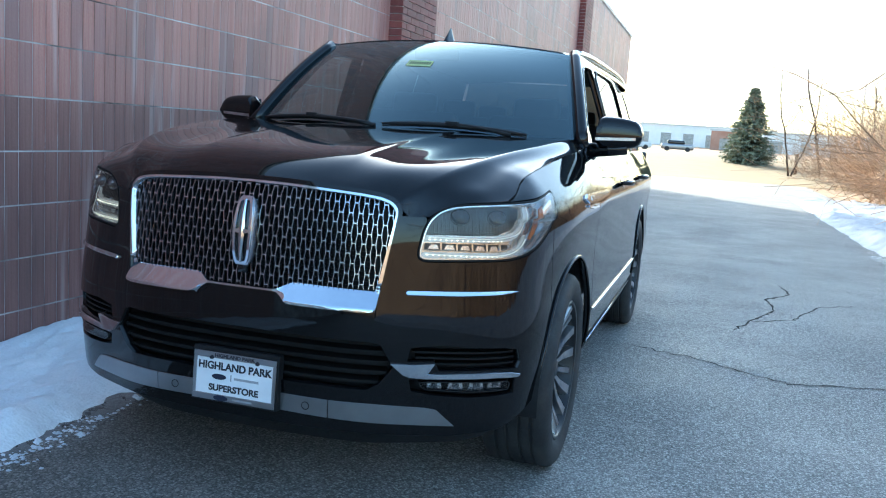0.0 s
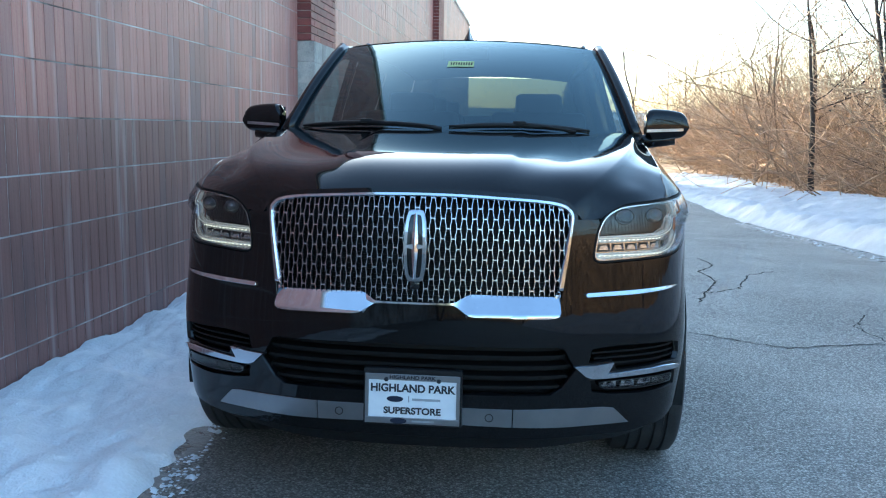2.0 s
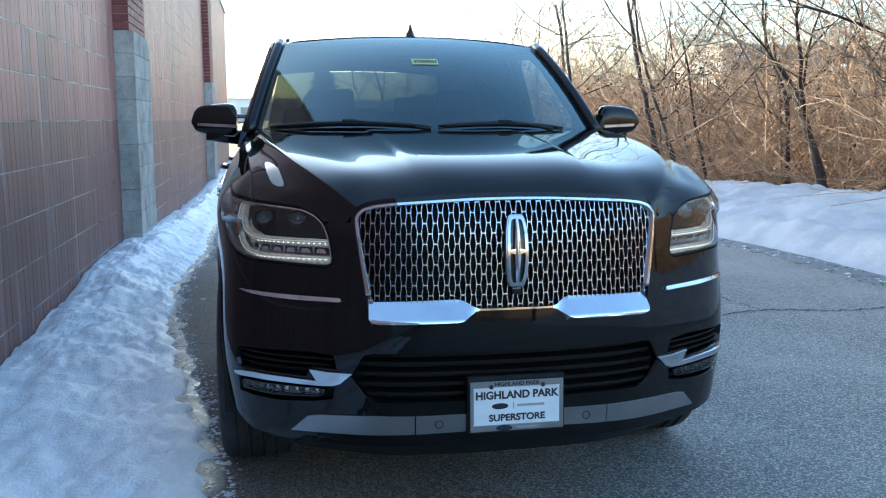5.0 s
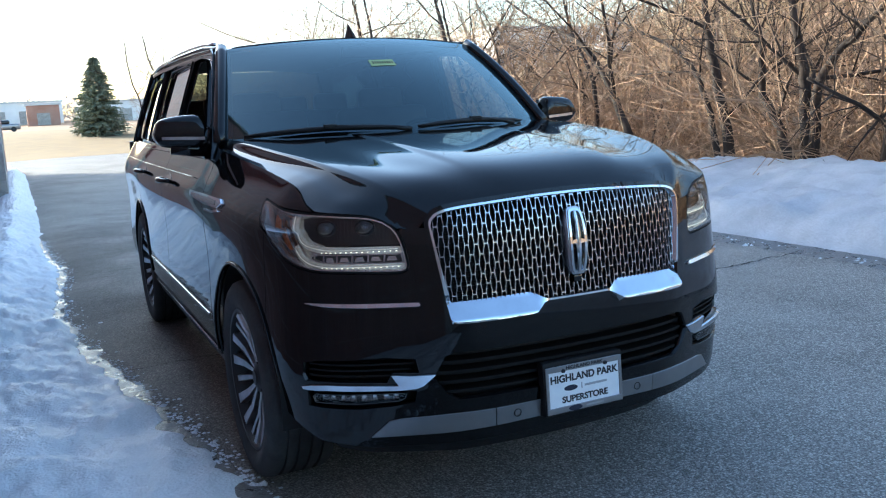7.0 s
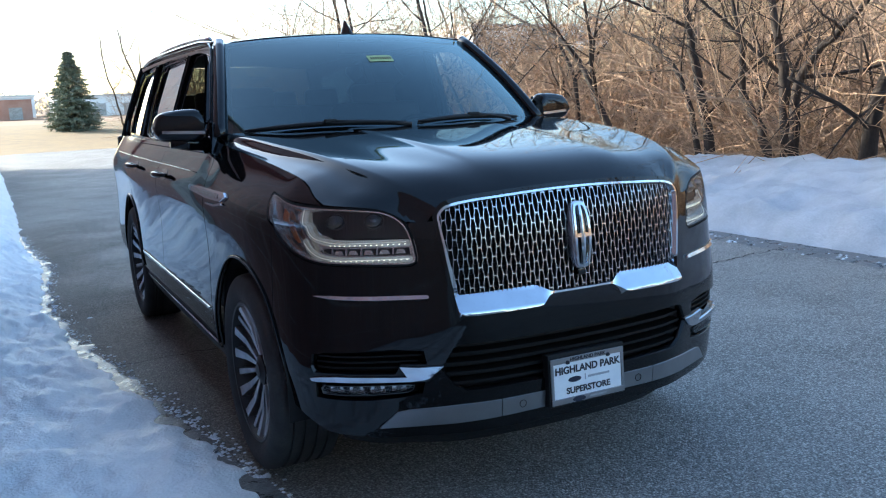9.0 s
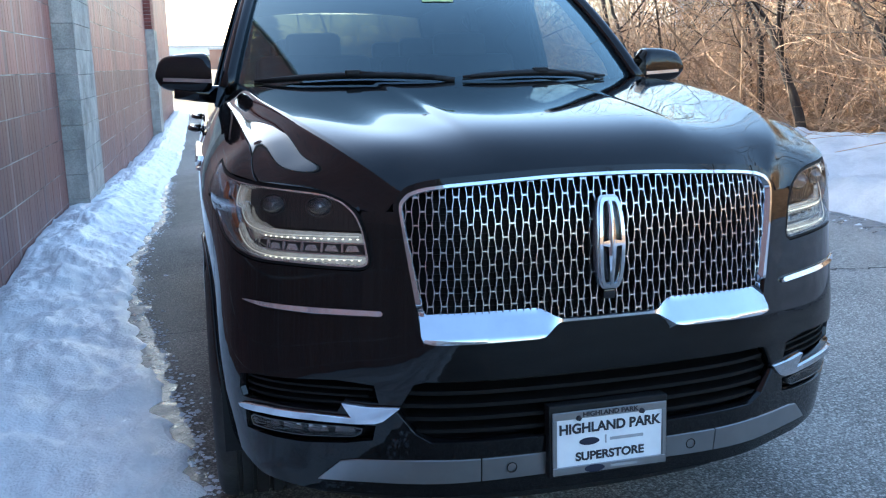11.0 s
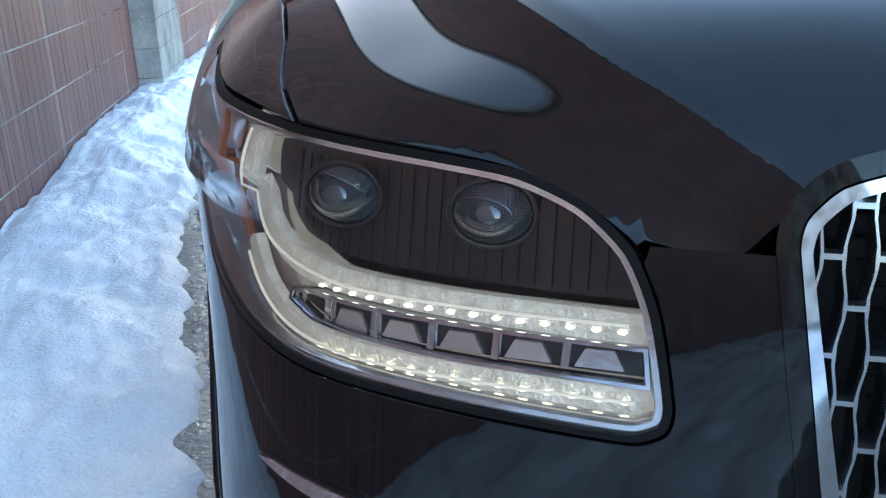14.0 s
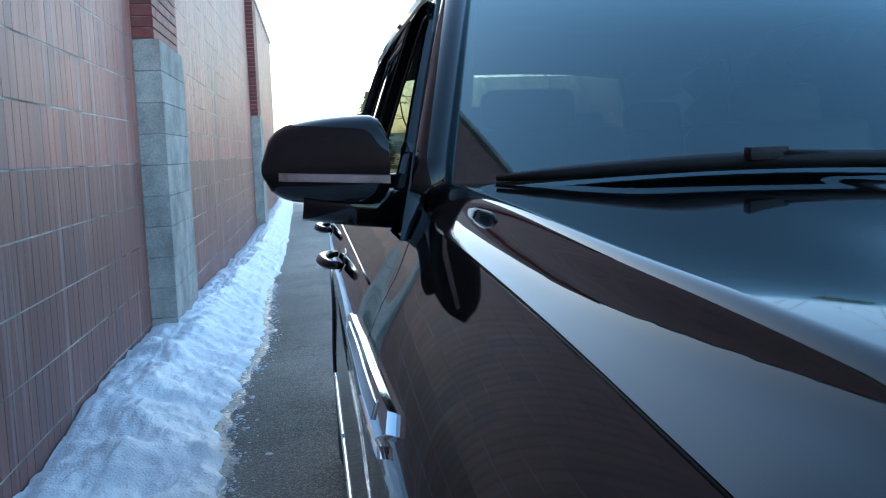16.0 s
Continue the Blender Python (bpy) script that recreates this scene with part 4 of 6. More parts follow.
def lattice():
    """A net of tall six-sided cells: each bar a ridge with a flat, bright front."""
    verts, faces = [], []

    def bar(a, b, w0, w1):
        ends = []
        for (u, z), w in ((a, w0), (b, w1)):
            d = Vector((b[0] - a[0], b[1] - a[1])).normalized()
            ends.append([(u - d.y * w, z + d.x * w, -0.014), (u - d.y * w * 0.55, z + d.x * w * 0.55, -0.0085), (u + d.y * w * 0.55, z - d.x * w * 0.55, -0.0085), (u + d.y * w, z - d.x * w, -0.014),
                         (u + d.y * w, z - d.x * w, -0.034), (u - d.y * w, z + d.x * w, -0.034)])
        k = len(verts)
        for e in ends:
            verts.extend(body(u, z, o) for u, z, o in e)
        for i in range(6):
            faces.append((k + i, k + (i + 1) % 6, k + 6 + (i + 1) % 6, k + 6 + i))

    for c in range(-31, 32):
        u = c * CELL_W
        for r in range(-1, 7):
            z = 0.7640 + r * CELL_H + (CELL_H / 2 if c % 2 else 0)
            left, right = (u - FLAT / 2, z), (u + FLAT / 2, z)
            up_l, up_r = (u - CELL_W + FLAT / 2, z + CELL_H / 2), (u + CELL_W - FLAT / 2, z + CELL_H / 2)
            if inside((u, z), [whole_inner]):
                bar((u - FLAT / 2 - 0.001, z), (u + FLAT / 2 + 0.001, z), 0.0035, 0.0035)
            for a, b in ((left, up_l), (right, up_r)):
                m = ((a[0] + b[0]) / 2, (a[1] + b[1]) / 2)
                if inside(a, [whole_inner]) and inside(b, [whole_inner]):
                    q = ((a[0] * 0.86 + m[0] * 0.14 + b[0] * 0.0) * 1.0, a[1] + (b[1] - a[1]) * 0.25)
                    p = (b[0] + (a[0] - b[0]) * 0.07, b[1] + (a[1] - b[1]) * 0.25)
                    bar(a, q, 0.0027, 0.0018)
                    bar(q, p, 0.0018, 0.0018)
                    bar(p, b, 0.0018, 0.0027)
                elif inside(m, [whole_inner]) or inside(a, [whole_inner]) or inside(b, [whole_inner]):
                    k = a if inside(a, [whole_inner]) else b
                    o = b if k is a else a
                    for f in (0.95, 0.75, 0.5, 0.3):
                        e = (k[0] + (o[0] - k[0]) * f, k[1] + (o[1] - k[1]) * f)
                        if inside(e, [whole_inner]):
                            bar(k, e, 0.0020, 0.0015)
                            break
    return mesh("grille_mesh", verts, faces, SATIN, grille, "satin chrome mesh of tall six-sided cells")


lattice()
for i in range(20):
    z = 0.80 + 0.0165 * i
    hw = 0.44 + 0.055 * (z - 0.8) / 0.3
    slat_pts = [body(-hw + 2 * hw * k / 16, z, -0.052) for k in range(17)]
    pipe("shutter_slat", slat_pts, 0.0022, PLASTIC, grille, sides=4)

emblem = new("emblem")
emblem.parent = grille


def emblem_loop(w, h):
    """A tall barrel with rounded corners, narrower at its ends."""
    out = []
    for i in range(56):
        a = 2 * math.pi * i / 56
        v = math.copysign(abs(math.sin(a)) ** 0.4, math.sin(a))
        out.append((w * math.copysign(abs(math.cos(a)) ** 0.28, math.cos(a)) * (1 - 0.20 * v * v), 0.974 + h * v))
    return out


def barrel(out):
    return lambda u, z: body(u, z, out + 0.012 * (1 - ((z - 0.974) / 0.118) ** 2))


patch("badge_shell", barrel(0.012), [emblem_loop(0.0375, 0.117), emblem_loop(0.033, 0.111)], 0.006, SATIN, emblem, "satin metal shell", depth=0.05)
patch("badge_rim", barrel(0.018), [emblem_loop(0.0338, 0.112), emblem_loop(0.0255, 0.103)], 0.005, CHROME, emblem, depth=0.03)
patch("badge_back", barrel(0.004), [emblem_loop(0.031, 0.108)], 0.01, GLOSS_BLACK, emblem, depth=0.02)
for s in (1, -1):
    patch("badge_ray", lambda u, z: body(u, z, 0.022 + 0.012 * (1 - ((z - 0.974) / 0.118) ** 2) - 0.45 * abs(u)), [sided([(0.0003, 1.081), (0.0003, 0.867), (0.004, 0.867), (0.0105, 0.962), (0.0105, 0.986), (0.004, 1.081)], s)], 0.005, CHROME, emblem, depth=0.012)
patch("badge_bar", barrel(0.019), [[(-0.026, 0.969), (-0.010, 0.966), (0.010, 0.966), (0.026, 0.969), (0.026, 0.979), (0.010, 0.982), (-0.010, 0.982), (-0.026, 0.979)]], 0.006, CHROME, emblem, depth=0.008)
emblem_cam = body(0, 0.842, 0.004)
box("front_camera", emblem_cam - Vector((0.016, 0.004, 0.012)), emblem_cam + Vector((0.016, 0.03, 0.012)), GLOSS_BLACK, grille, bevel=0.004)


# ---- headlights ----
def headlight(s):
    h = new("headlight")
    h.parent = suv
    h["label"] = "clear headlight with two projectors and glowing light strips"
    P = lambda name, out, loop, mat, depth=0.004, step=0.014, label="": patch(name, skin(out), [sided(l, s) for l in (loop if isinstance(loop[0], list) else [loop])], step, mat, h, label, depth)
    P("bowl", -0.085, grown(HEADLIGHT, 0.0), LAMP_BLACK, 0.0, 0.03)
    rim = [sided(grown(HEADLIGHT, -0.003), s), sided(grown(HEADLIGHT, -0.008), s)]
    patch("gasket", skin(-0.001), [sided(grown(HEADLIGHT, 0.0035), s), sided(grown(HEADLIGHT, -0.003), s)], 0.014, SLAT, h, "black rubber gasket", depth=0.03)
    patch("lamp_rim", skin(-0.004), rim, 0.014, LAMP_CHROME, h, "bright bezel", depth=0.075)
    P("lens", 0.001, grown(HEADLIGHT, -0.003), LENS, 0.0, 0.03).visible_shadow = False
    # black field with the projectors
    field = [(1.022, 1.117), (0.90, 1.111), (0.80, 1.105), (0.728, 1.097), (0.684, 1.080), (0.652, 1.052), (0.637, 1.026), (0.633, 1.008), (0.78, 1.011), (0.90, 1.014), (0.968, 1.023), (1.000, 1.042), (1.014, 1.075)]
    P("lamp_field", -0.045, flowing(field, 3, 0.3), LAMP_BLACK, 0.01)
    for i in range(24):
        u = 0.66 + 0.014 * i
        pipe("fin", [body(s * u, 1.014 + 0.03 * smoothstep(0.9, 1.0, u), -0.041), body(s * u, 1.018 + 0.075 * min(1, (u - 0.62) / 0.05), -0.043)], 0.0009, PLASTIC, h, sides=4)
    for u in (0.898, 0.750):
        c = body(s * u, 1.069, -0.03)
        n = (body(s * u, 1.071, 0.0) - body(s * u, 1.071, -0.05)).normalized()
        n = (n + Vector((0, -0.9, 0))).normalized()
        a = n.cross(Vector((0, 0, 1))).normalized()
        b = a.cross(n)
        ring = [c + a * 0.033 * math.cos(t) + b * 0.027 * math.sin(t) for t in [2 * math.pi * i / 28 for i in range(28)]]
        pipe("projector_ring", ring, 0.002, LAMP_BLACK, h, closed=True, sides=6)
        verts, faces = [c + n * 0.022], []
        for q in range(1, 6):
            f = q / 5
            verts += [c + a * 0.031 * f * math.cos(t) + b * 0.025 * f * math.sin(t) + n * 0.022 * (1 - f * f) for t in [2 * math.pi * i / 28 for i in range(28)]]
        faces += [(0, 1 + (i + 1) % 28, 1 + i) for i in range(28)]
        for q in range(4):
            faces += [(1 + q * 28 + i, 1 + q * 28 + (i + 1) % 28, 1 + (q + 1) * 28 + (i + 1) % 28, 1 + (q + 1) * 28 + i) for i in range(28)]
        mesh("projector_lens", verts, faces, PROJECTOR, h, "round glass projector lens", smooth=True)
    # bright surround, then the upper strip that turns up at its outer end
    upper = [(0.630, 1.004), (0.78, 1.007), (0.90, 1.010), (0.974, 1.019), (1.008, 1.038), (1.022, 1.07), (1.030, 1.116), (1.056, 1.119), (1.052, 1.065), (1.032, 1.024), (0.99, 1.001), (0.94, 0.990), (0.78, 0.985), (0.626, 0.982)]
    P("reflector", -0.048, [(0.60, 1.000), (0.78, 1.002), (0.9, 1.004), (0.985, 1.03), (1.0, 1.115), (1.08, 1.125), (1.23, 1.143), (1.2, 1.07), (1.15, 1.02), (1.08, 0.975), (1.0, 0.95), (0.9, 0.938), (0.6, 0.925)], LAMP_CHROME, 0.004)
    P("light_strip", -0.028, flowing(upper, 3, 0.3), LIGHT_STRIP, 0.010, 0.008, "warm white glowing light strip")
    lower = [(0.622, 0.948), (0.78, 0.951), (0.90, 0.953), (0.965, 0.963), (1.005, 0.982), (1.033, 1.012), (1.048, 1.002), (1.022, 0.966), (0.98, 0.946), (0.91, 0.937), (0.78, 0.934), (0.621, 0.929)]
    P("light_strip", -0.022, flowing(lower, 3, 0.3), LIGHT_STRIP, 0.010, 0.008, "warm white glowing light strip")
    P("lamp_tray", -0.036, [(0.632, 0.979), (0.78, 0.981), (0.90, 0.981), (0.952, 0.977), (0.955, 0.968), (0.92, 0.959), (0.78, 0.955), (0.628, 0.953)], LAMP_BLACK, 0.012, 0.008)
    frame_out = [(0.626, 0.981), (0.78, 0.983), (0.925, 0.984), (0.962, 0.980), (0.966, 0.968), (0.93, 0.957), (0.78, 0.951), (0.622, 0.949)]
    patch("tray_frame", skin(-0.024), [sided(frame_out, s), sided(grown(frame_out, -0.0032), s)], 0.008, CHROME, h, depth=0.012)
    for i in range(5):
        u = 0.662 + 0.056 * i
        c = body(s * u, 0.966, -0.03)
        P("led_block", -0.030, [(u - 0.020, 0.958), (u + 0.018, 0.958), (u + 0.010, 0.973), (u - 0.012, 0.973)], LAMP_CHROME, 0.014, 0.008)
        P("led_divider", -0.026, [(u + 0.022, 0.957), (u + 0.028, 0.957), (u + 0.026, 0.979), (u + 0.020, 0.979)], CHROME, 0.016, 0.008)
    for line in ([(0.64 + 0.04 * i, 0.998) for i in range(7)] + [(0.925, 1.002), (0.985, 1.013), (1.018, 1.034), (1.034, 1.066), (1.041, 1.108)], [(0.632 + 0.04 * i, 0.942) for i in range(7)] + [(0.915, 0.945), (0.965, 0.954), (1.006, 0.974), (1.030, 0.998)]):
        course = spline([(i, *q) for i, q in enumerate(line)])
        line = [course(i * (len(line) - 1) / 48) for i in range(49)]
        pipe("light_guide", [body(s * u, z, -0.015 if line[0][1] < 0.96 else -0.021) for u, z in line], 0.0014, GUIDE, h, "glowing light guide", sides=6)
    for row, z, u0, n in ((0, 0.990, 0.645, 15), (1, 0.9385, 0.64, 15)):
        for i in range(n):
            u = u0 + 0.0195 * i
            P("led", -0.020 if row else -0.026, [(u - 0.0036, z), (u - 0.0015, z - 0.0014), (u + 0.0015, z - 0.0014), (u + 0.0036, z), (u + 0.0015, z + 0.0014), (u - 0.0015, z + 0.0014)], LED, 0.002, 0.006)
    P("side_reflector", -0.03, [(1.135, 1.095), (1.172, 1.108), (1.160, 1.06), (1.120, 1.015), (1.085, 0.992), (1.073, 0.995), (1.112, 1.04)], AMBER, 0.006, 0.01, "amber side reflector")
    return h


for s in (1, -1):
    headlight(s)

# chrome bars and fog lamps
for s in (1, -1):
    patch("accent_bar", lambda u, z: body(u, z, 0.005 + 0.4 * max(0, 0.827 - z)), [sided([(0.574, 0.817), (0.580, 0.821), (0.75, 0.824), (0.90, 0.827), (0.955, 0.8265), (0.975, 0.824), (0.90, 0.817), (0.75, 0.811), (0.58, 0.809), (0.574, 0.812)], s)], 0.012, CHROME, suv, "thin chrome accent bar", depth=0.012)
    lamp = new("fog_lamp")
    lamp.parent = suv
    patch("chrome_blade", skin(0.010), [sided([(0.995, 0.524), (1.0, 0.532), (0.96, 0.541), (0.90, 0.547), (0.78, 0.546), (0.660, 0.541), (0.684, 0.580), (0.62, 0.574), (0.535, 0.574), (0.578, 0.537), (0.60, 0.529), (0.65, 0.5255), (0.78, 0.528), (0.90, 0.529), (0.97, 0.524)], s)],
          0.012, CHROME, lamp, "curved chrome blade", depth=0.03)
    FOG = [(0.635, 0.510), (0.66, 0.514), (0.80, 0.514), (0.95, 0.511), (0.965, 0.500), (0.958, 0.478), (0.80, 0.477), (0.66, 0.484), (0.640, 0.494)]
    patch("lamp_body", skin(-0.045), [sided(grown(FOG, 0.012), s)], 0.03, PLASTIC, lamp, depth=0.0)
    patch("lamp_rim", skin(0.0), [sided(FOG, s), sided(grown(FOG, -0.003), s)], 0.012, GLOSS_BLACK, lamp, depth=0.03)
    patch("lens", skin(-0.002), [sided(FOG, s)], 0.03, LENS, lamp, depth=0.0).visible_shadow = False
    for i in range(4):
        u = 0.69 + 0.075 * i
        patch("reflector", skin(-0.022), [sided([(u - 0.028, 0.484), (u + 0.028, 0.484), (u + 0.022, 0.508), (u - 0.022, 0.508)], s)], 0.01, LAMP_CHROME, lamp, depth=0.012)
        patch("led", skin(-0.014), [sided([(u - 0.012, 0.490), (u + 0.012, 0.490), (u + 0.010, 0.502), (u - 0.010, 0.502)], s)], 0.01, PROJECTOR, lamp, depth=0.006)

# ---- dealer plate ----
plate = new("licence_plate")
plate.parent = suv
plate["label"] = "white dealer plate in a grey frame"
PL = Matrix.Translation((0, 0.006, 0.462)) @ Matrix.Rotation(radians(90), 4, "X") @ Matrix.Rotation(radians(-3.0), 4, "X")


def plate_box(name, x0, y0, x1, y1, z0, z1, mat, bevel=0.002):
    bm = bmesh.new()
    add_box(bm, (x1 - x0, y1 - y0, z1 - z0), Matrix.Translation(((x0 + x1) / 2, (y0 + y1) / 2, (z0 + z1) / 2)), bevel, 1)
    bm.transform(PL)
    return part(name, bm, mat, plate, smooth=False)


plate_box("bracket", -0.165, -0.09, 0.165, 0.10, -0.04, -0.004, PLASTIC)
plate_box("plate_sheet", -0.150, -0.075, 0.150, 0.075, -0.004, 0.0, WHITE, 0.0008)
for lo, hi in (((-0.159, 0.064), (0.159, 0.084)), ((-0.159, -0.083), (0.159, -0.062)), ((-0.159, -0.062), (-0.147, 0.064)), ((0.147, -0.062), (0.159, 0.064))):
    plate_box("plate_frame", *lo, *hi, -0.002, 0.004, SILVER, 0.0015)
lettering("lettering", "HIGHLAND PARK", 0.036, PL @ Matrix.Translation((0, 0.036, 0.0008)), INK, plate, width=0.284)
lettering("lettering", "SUPERSTORE", 0.031, PL @ Matrix.Translation((0.0, -0.040, 0.0008)), INK, plate, width=0.192)
lettering("lettering", "HIGHLAND PARK", 0.017, PL @ Matrix.Translation((0, 0.074, 0.0045)), INK, plate, width=0.155)
for x, y, z in ((-0.058, 0.0, 0.001), (-0.045, -0.0725, 0.005)):
    bm = bmesh.new()
    bmesh.ops.create_cone(bm, cap_ends=True, segments=28, radius1=0.5, radius2=0.5, depth=1, matrix=PL @ Matrix.Translation((x, y, z)) @ Matrix.Diagonal((0.056, 0.020, 0.001, 1)))
    part("oval_badge", bm, BLUE_INK, plate)
plate_box("text_bar", 0.0, -0.004, 0.094, 0.004, 0.0, 0.0011, GREY_INK, 0)
plate_box("text_bar", 0.0, -0.0755, 0.075, -0.0695, 0.003, 0.0052, GREY_INK, 0)
plate_box("text_bar", -0.014, -0.010, -0.010, 0.012, 0.0, 0.0011, GREY_INK, 0)
for x in (-0.088, 0.088):
    bm = bmesh.new()
    bmesh.ops.create_cone(bm, cap_ends=True, segments=14, radius1=0.008, radius2=0.006, depth=0.007, matrix=PL @ Matrix.Translation((x, 0.066, 0.006)))
    part("bolt", bm, INK, plate)

# ---- fenders, doors, quarters ----
BELT = 1.285
for s in (1, -1):
    uy = lambda y: u_at(y)
    whole = ([(0.945, 1.127), (1.0, 1.131), (1.10, 1.139), (1.275, 1.163), (1.284, 1.150), (1.243, 1.083), (1.226, 1.05)] + list(reversed(arch(UF, HUB, 0.475, 2, 141, 26)))
             + [(uy(1.455), 0.40), (uy(1.495), 0.43), (uy(1.495), 1.0), (uy(1.515), 1.22), (uy(1.59), 1.30), (uy(1.60), 1.316)] + [(uy(y), shut_z(y) - 0.001) for y in (1.45, 1.3, 1.15, 1.0, 0.9, 0.8, 0.7, 0.6, 0.5, 0.42, 0.355)])
    patch("fender", body, [sided(whole, s)], 0.02, PAINT, suv, depth=0.02)
    front_door = [(uy(1.505), 0.45), (uy(2.747), 0.45), (uy(2.747), BELT), (uy(1.66), BELT + 0.02), (uy(1.60), 1.29), (uy(1.523), 1.22), (uy(1.505), 1.0)]
    rear_door = [(uy(2.753), 0.45), (uy(3.60), 0.45)] + arch(UR, HUB, 0.49, 174, 118, 10) + [(uy(3.93), 0.95), (uy(3.95), BELT), (uy(2.753), BELT)]
    quarter = [(uy(3.956), BELT), (uy(3.936), 0.95)] + arch(UR, HUB, 0.49, 110, 3, 20) + [(uy(4.62), 0.40), (uy(5.02), 0.45), (uy(5.05), 0.8), (uy(5.05), BELT)]
    for name, loop in (("door", front_door), ("door", rear_door), ("quarter_panel", quarter)):
        ob = patch(name, body, [sided(loop, s)], 0.045, PAINT, suv, depth=0.02)
        if name == "door":
            y0 = 2.53 if loop is front_door else 3.58
            pts = [body(s * uy(y0 - 0.135 + 0.27 * i / 10), 1.128, 0.010 + 0.042 * math.sin(math.pi * i / 10) ** 0.5) for i in range(11)]
            pipe("door_handle", pts, [0.010 + 0.007 * math.sin(math.pi * i / 10) for i in range(11)], PAINT, ob, "black pull handle")
            patch("handle_recess", skin(0.002), [sided(rounded([(uy(y0 - 0.10), 1.095), (uy(y0 + 0.10), 1.095), (uy(y0 + 0.10), 1.155), (uy(y0 - 0.10), 1.155)]), s)], 0.02, GLOSS_BLACK, ob, depth=0.002)
            patch("sill_trim", skin(0.008), [sided([(uy(1.56 if loop is front_door else 2.77), 0.558), (uy(2.73 if loop is front_door else 3.50), 0.558), (uy(2.73 if loop is front_door else 3.52), 0.572), (uy(1.53 if loop is front_door else 2.77), 0.572)], s)], 0.05, CHROME, ob, "chrome lower trim", depth=0.008)
    # dark shell behind the gaps
    patch("inner_shell", skin(-0.028), [sided([(uy(1.45), 0.42), (uy(3.62), 0.42), (uy(3.68), 0.7), (uy(3.85), 0.93), (uy(4.0), BELT - 0.02), (uy(1.62), BELT), (uy(1.5), 1.2)], s)], 0.12, PLASTIC, suv, depth=0.0)
    patch("rocker", skin(-0.015), [sided([(uy(1.44), 0.33), (uy(3.62), 0.33), (uy(3.62), 0.455), (uy(1.46), 0.455)], s)], 0.08, PLASTIC, suv, depth=0.03)
    # shoulder line and fender badge
    pipe("shoulder_trim", [body(s * uy(1.75 + 3.2 * i / 20), 1.175, 0.0) for i in range(21)], 0.0025, GLOSS_BLACK, suv, sides=5)
    badge = patch("fender_badge", skin(0.012), [sided([(uy(1.13), 1.128), (uy(1.10), 1.112), (uy(1.16), 1.088), (uy(1.40), 1.084), (uy(1.74), 1.100), (uy(1.77), 1.117), (uy(1.74), 1.126), (uy(1.40), 1.128)], s)], 0.02, CHROME, suv, "long chrome side badge", depth=0.014)
    patch("badge_inlay", skin(0.015), [sided([(uy(1.20), 1.118), (uy(1.20), 1.098), (uy(1.42), 1.095), (uy(1.70), 1.106), (uy(1.70), 1.119)], s)], 0.02, SATIN, badge, depth=0.003)
    patch("badge_hook", skin(0.010), [sided([(uy(1.13), 1.075), (uy(1.28), 1.058), (uy(1.42), 1.058), (uy(1.42), 1.066), (uy(1.28), 1.067), (uy(1.15), 1.083)], s)], 0.02, CHROME, badge, depth=0.012)
    # wheel arch lips and liners
    for uc, r, a0, a1, yc in ((UF, 0.475, 2, 176, FRONT_AXLE), (UR, 0.49, 3, 174, REAR_AXLE)):
        pipe("arch_lip", [body(s * u, z, 0.003) for u, z in arch(uc, HUB, r + 0.002, a0, a1, 30)], 0.007, PAINT, suv, sides=6)
        verts, faces = [], []
        for i in range(31):
            a = radians(-8 + 196 * i / 30)
            for x in (0.965, 0.60):
                verts.append((s * x, yc + (r + 0.012) * math.cos(a), HUB + (r + 0.012) * math.sin(a)))
        faces = [(2 * i, 2 * i + 1, 2 * i + 3, 2 * i + 2) for i in range(30)]
        mesh("wheel_liner", verts, faces, PLASTIC, suv)
    # running board
    board = box("running_board", (0.90 if s > 0 else -0.980, 1.50, 0.375), (0.980 if s > 0 else -0.90, 3.58, 0.42), PLASTIC, suv, bevel=0.012)
    pipe("board_trim", [(s * 0.983, 1.52, 0.404), (s * 0.983, 3.56, 0.404)], 0.006, CHROME, board, "thin chrome strip")
patch("tailgate", body, [[(u_at(5.06), 0.42), (6.9, 0.42), (6.9, BELT), (u_at(5.06), BELT)]], 0.12, PAINT, suv, depth=0.02)
for s in (1, -1):
    patch("tailgate_side", body, [sided([(u_at(5.055), 0.42), (5.95, 0.42), (5.95, BELT), (u_at(5.055), BELT)], s)], 0.12, PAINT, suv, depth=0.02)
box("rear_panel", (-0.90, 5.18, 0.42), (0.90, 5.24, BELT), PAINT, suv, bevel=0.02)
box("floor_pan", (-0.70, 0.45, 0.29), (0.70, 5.1, 0.40), PLASTIC, suv, bevel=0.02)
box("engine_block", (-0.58, 0.25, 0.40), (0.58, 1.55, 1.02), PLASTIC, suv, bevel=0.05)


# ---- greenhouse ----
def glasshouse(y, z):
    f = max((z - 1.26) / 0.55, 0)
    x = 0.898 - 0.178 * f ** 1.12 - 0.05 * smoothstep(3.6, 5.2, y)
    return x


def cabin_side(s):
    return lambda y, z: Vector((s * glasshouse(y, z), y, z))


def screen(a, t):
    """Windscreen: a from -1 to 1 across, t from its foot to its head."""
    foot = Vector((0.862 * a, 1.30 + 0.315 * a * a, 1.342 - 0.012 * a * a))
    head_ = Vector((0.698 * a, 2.06 + 0.115 * a * a, 1.832 - 0.034 * a * a))
    return foot.lerp(head_, t) + Vector((0, -0.030, 0.045)) * 4 * t * (1 - t) * (1 - 0.5 * a * a)


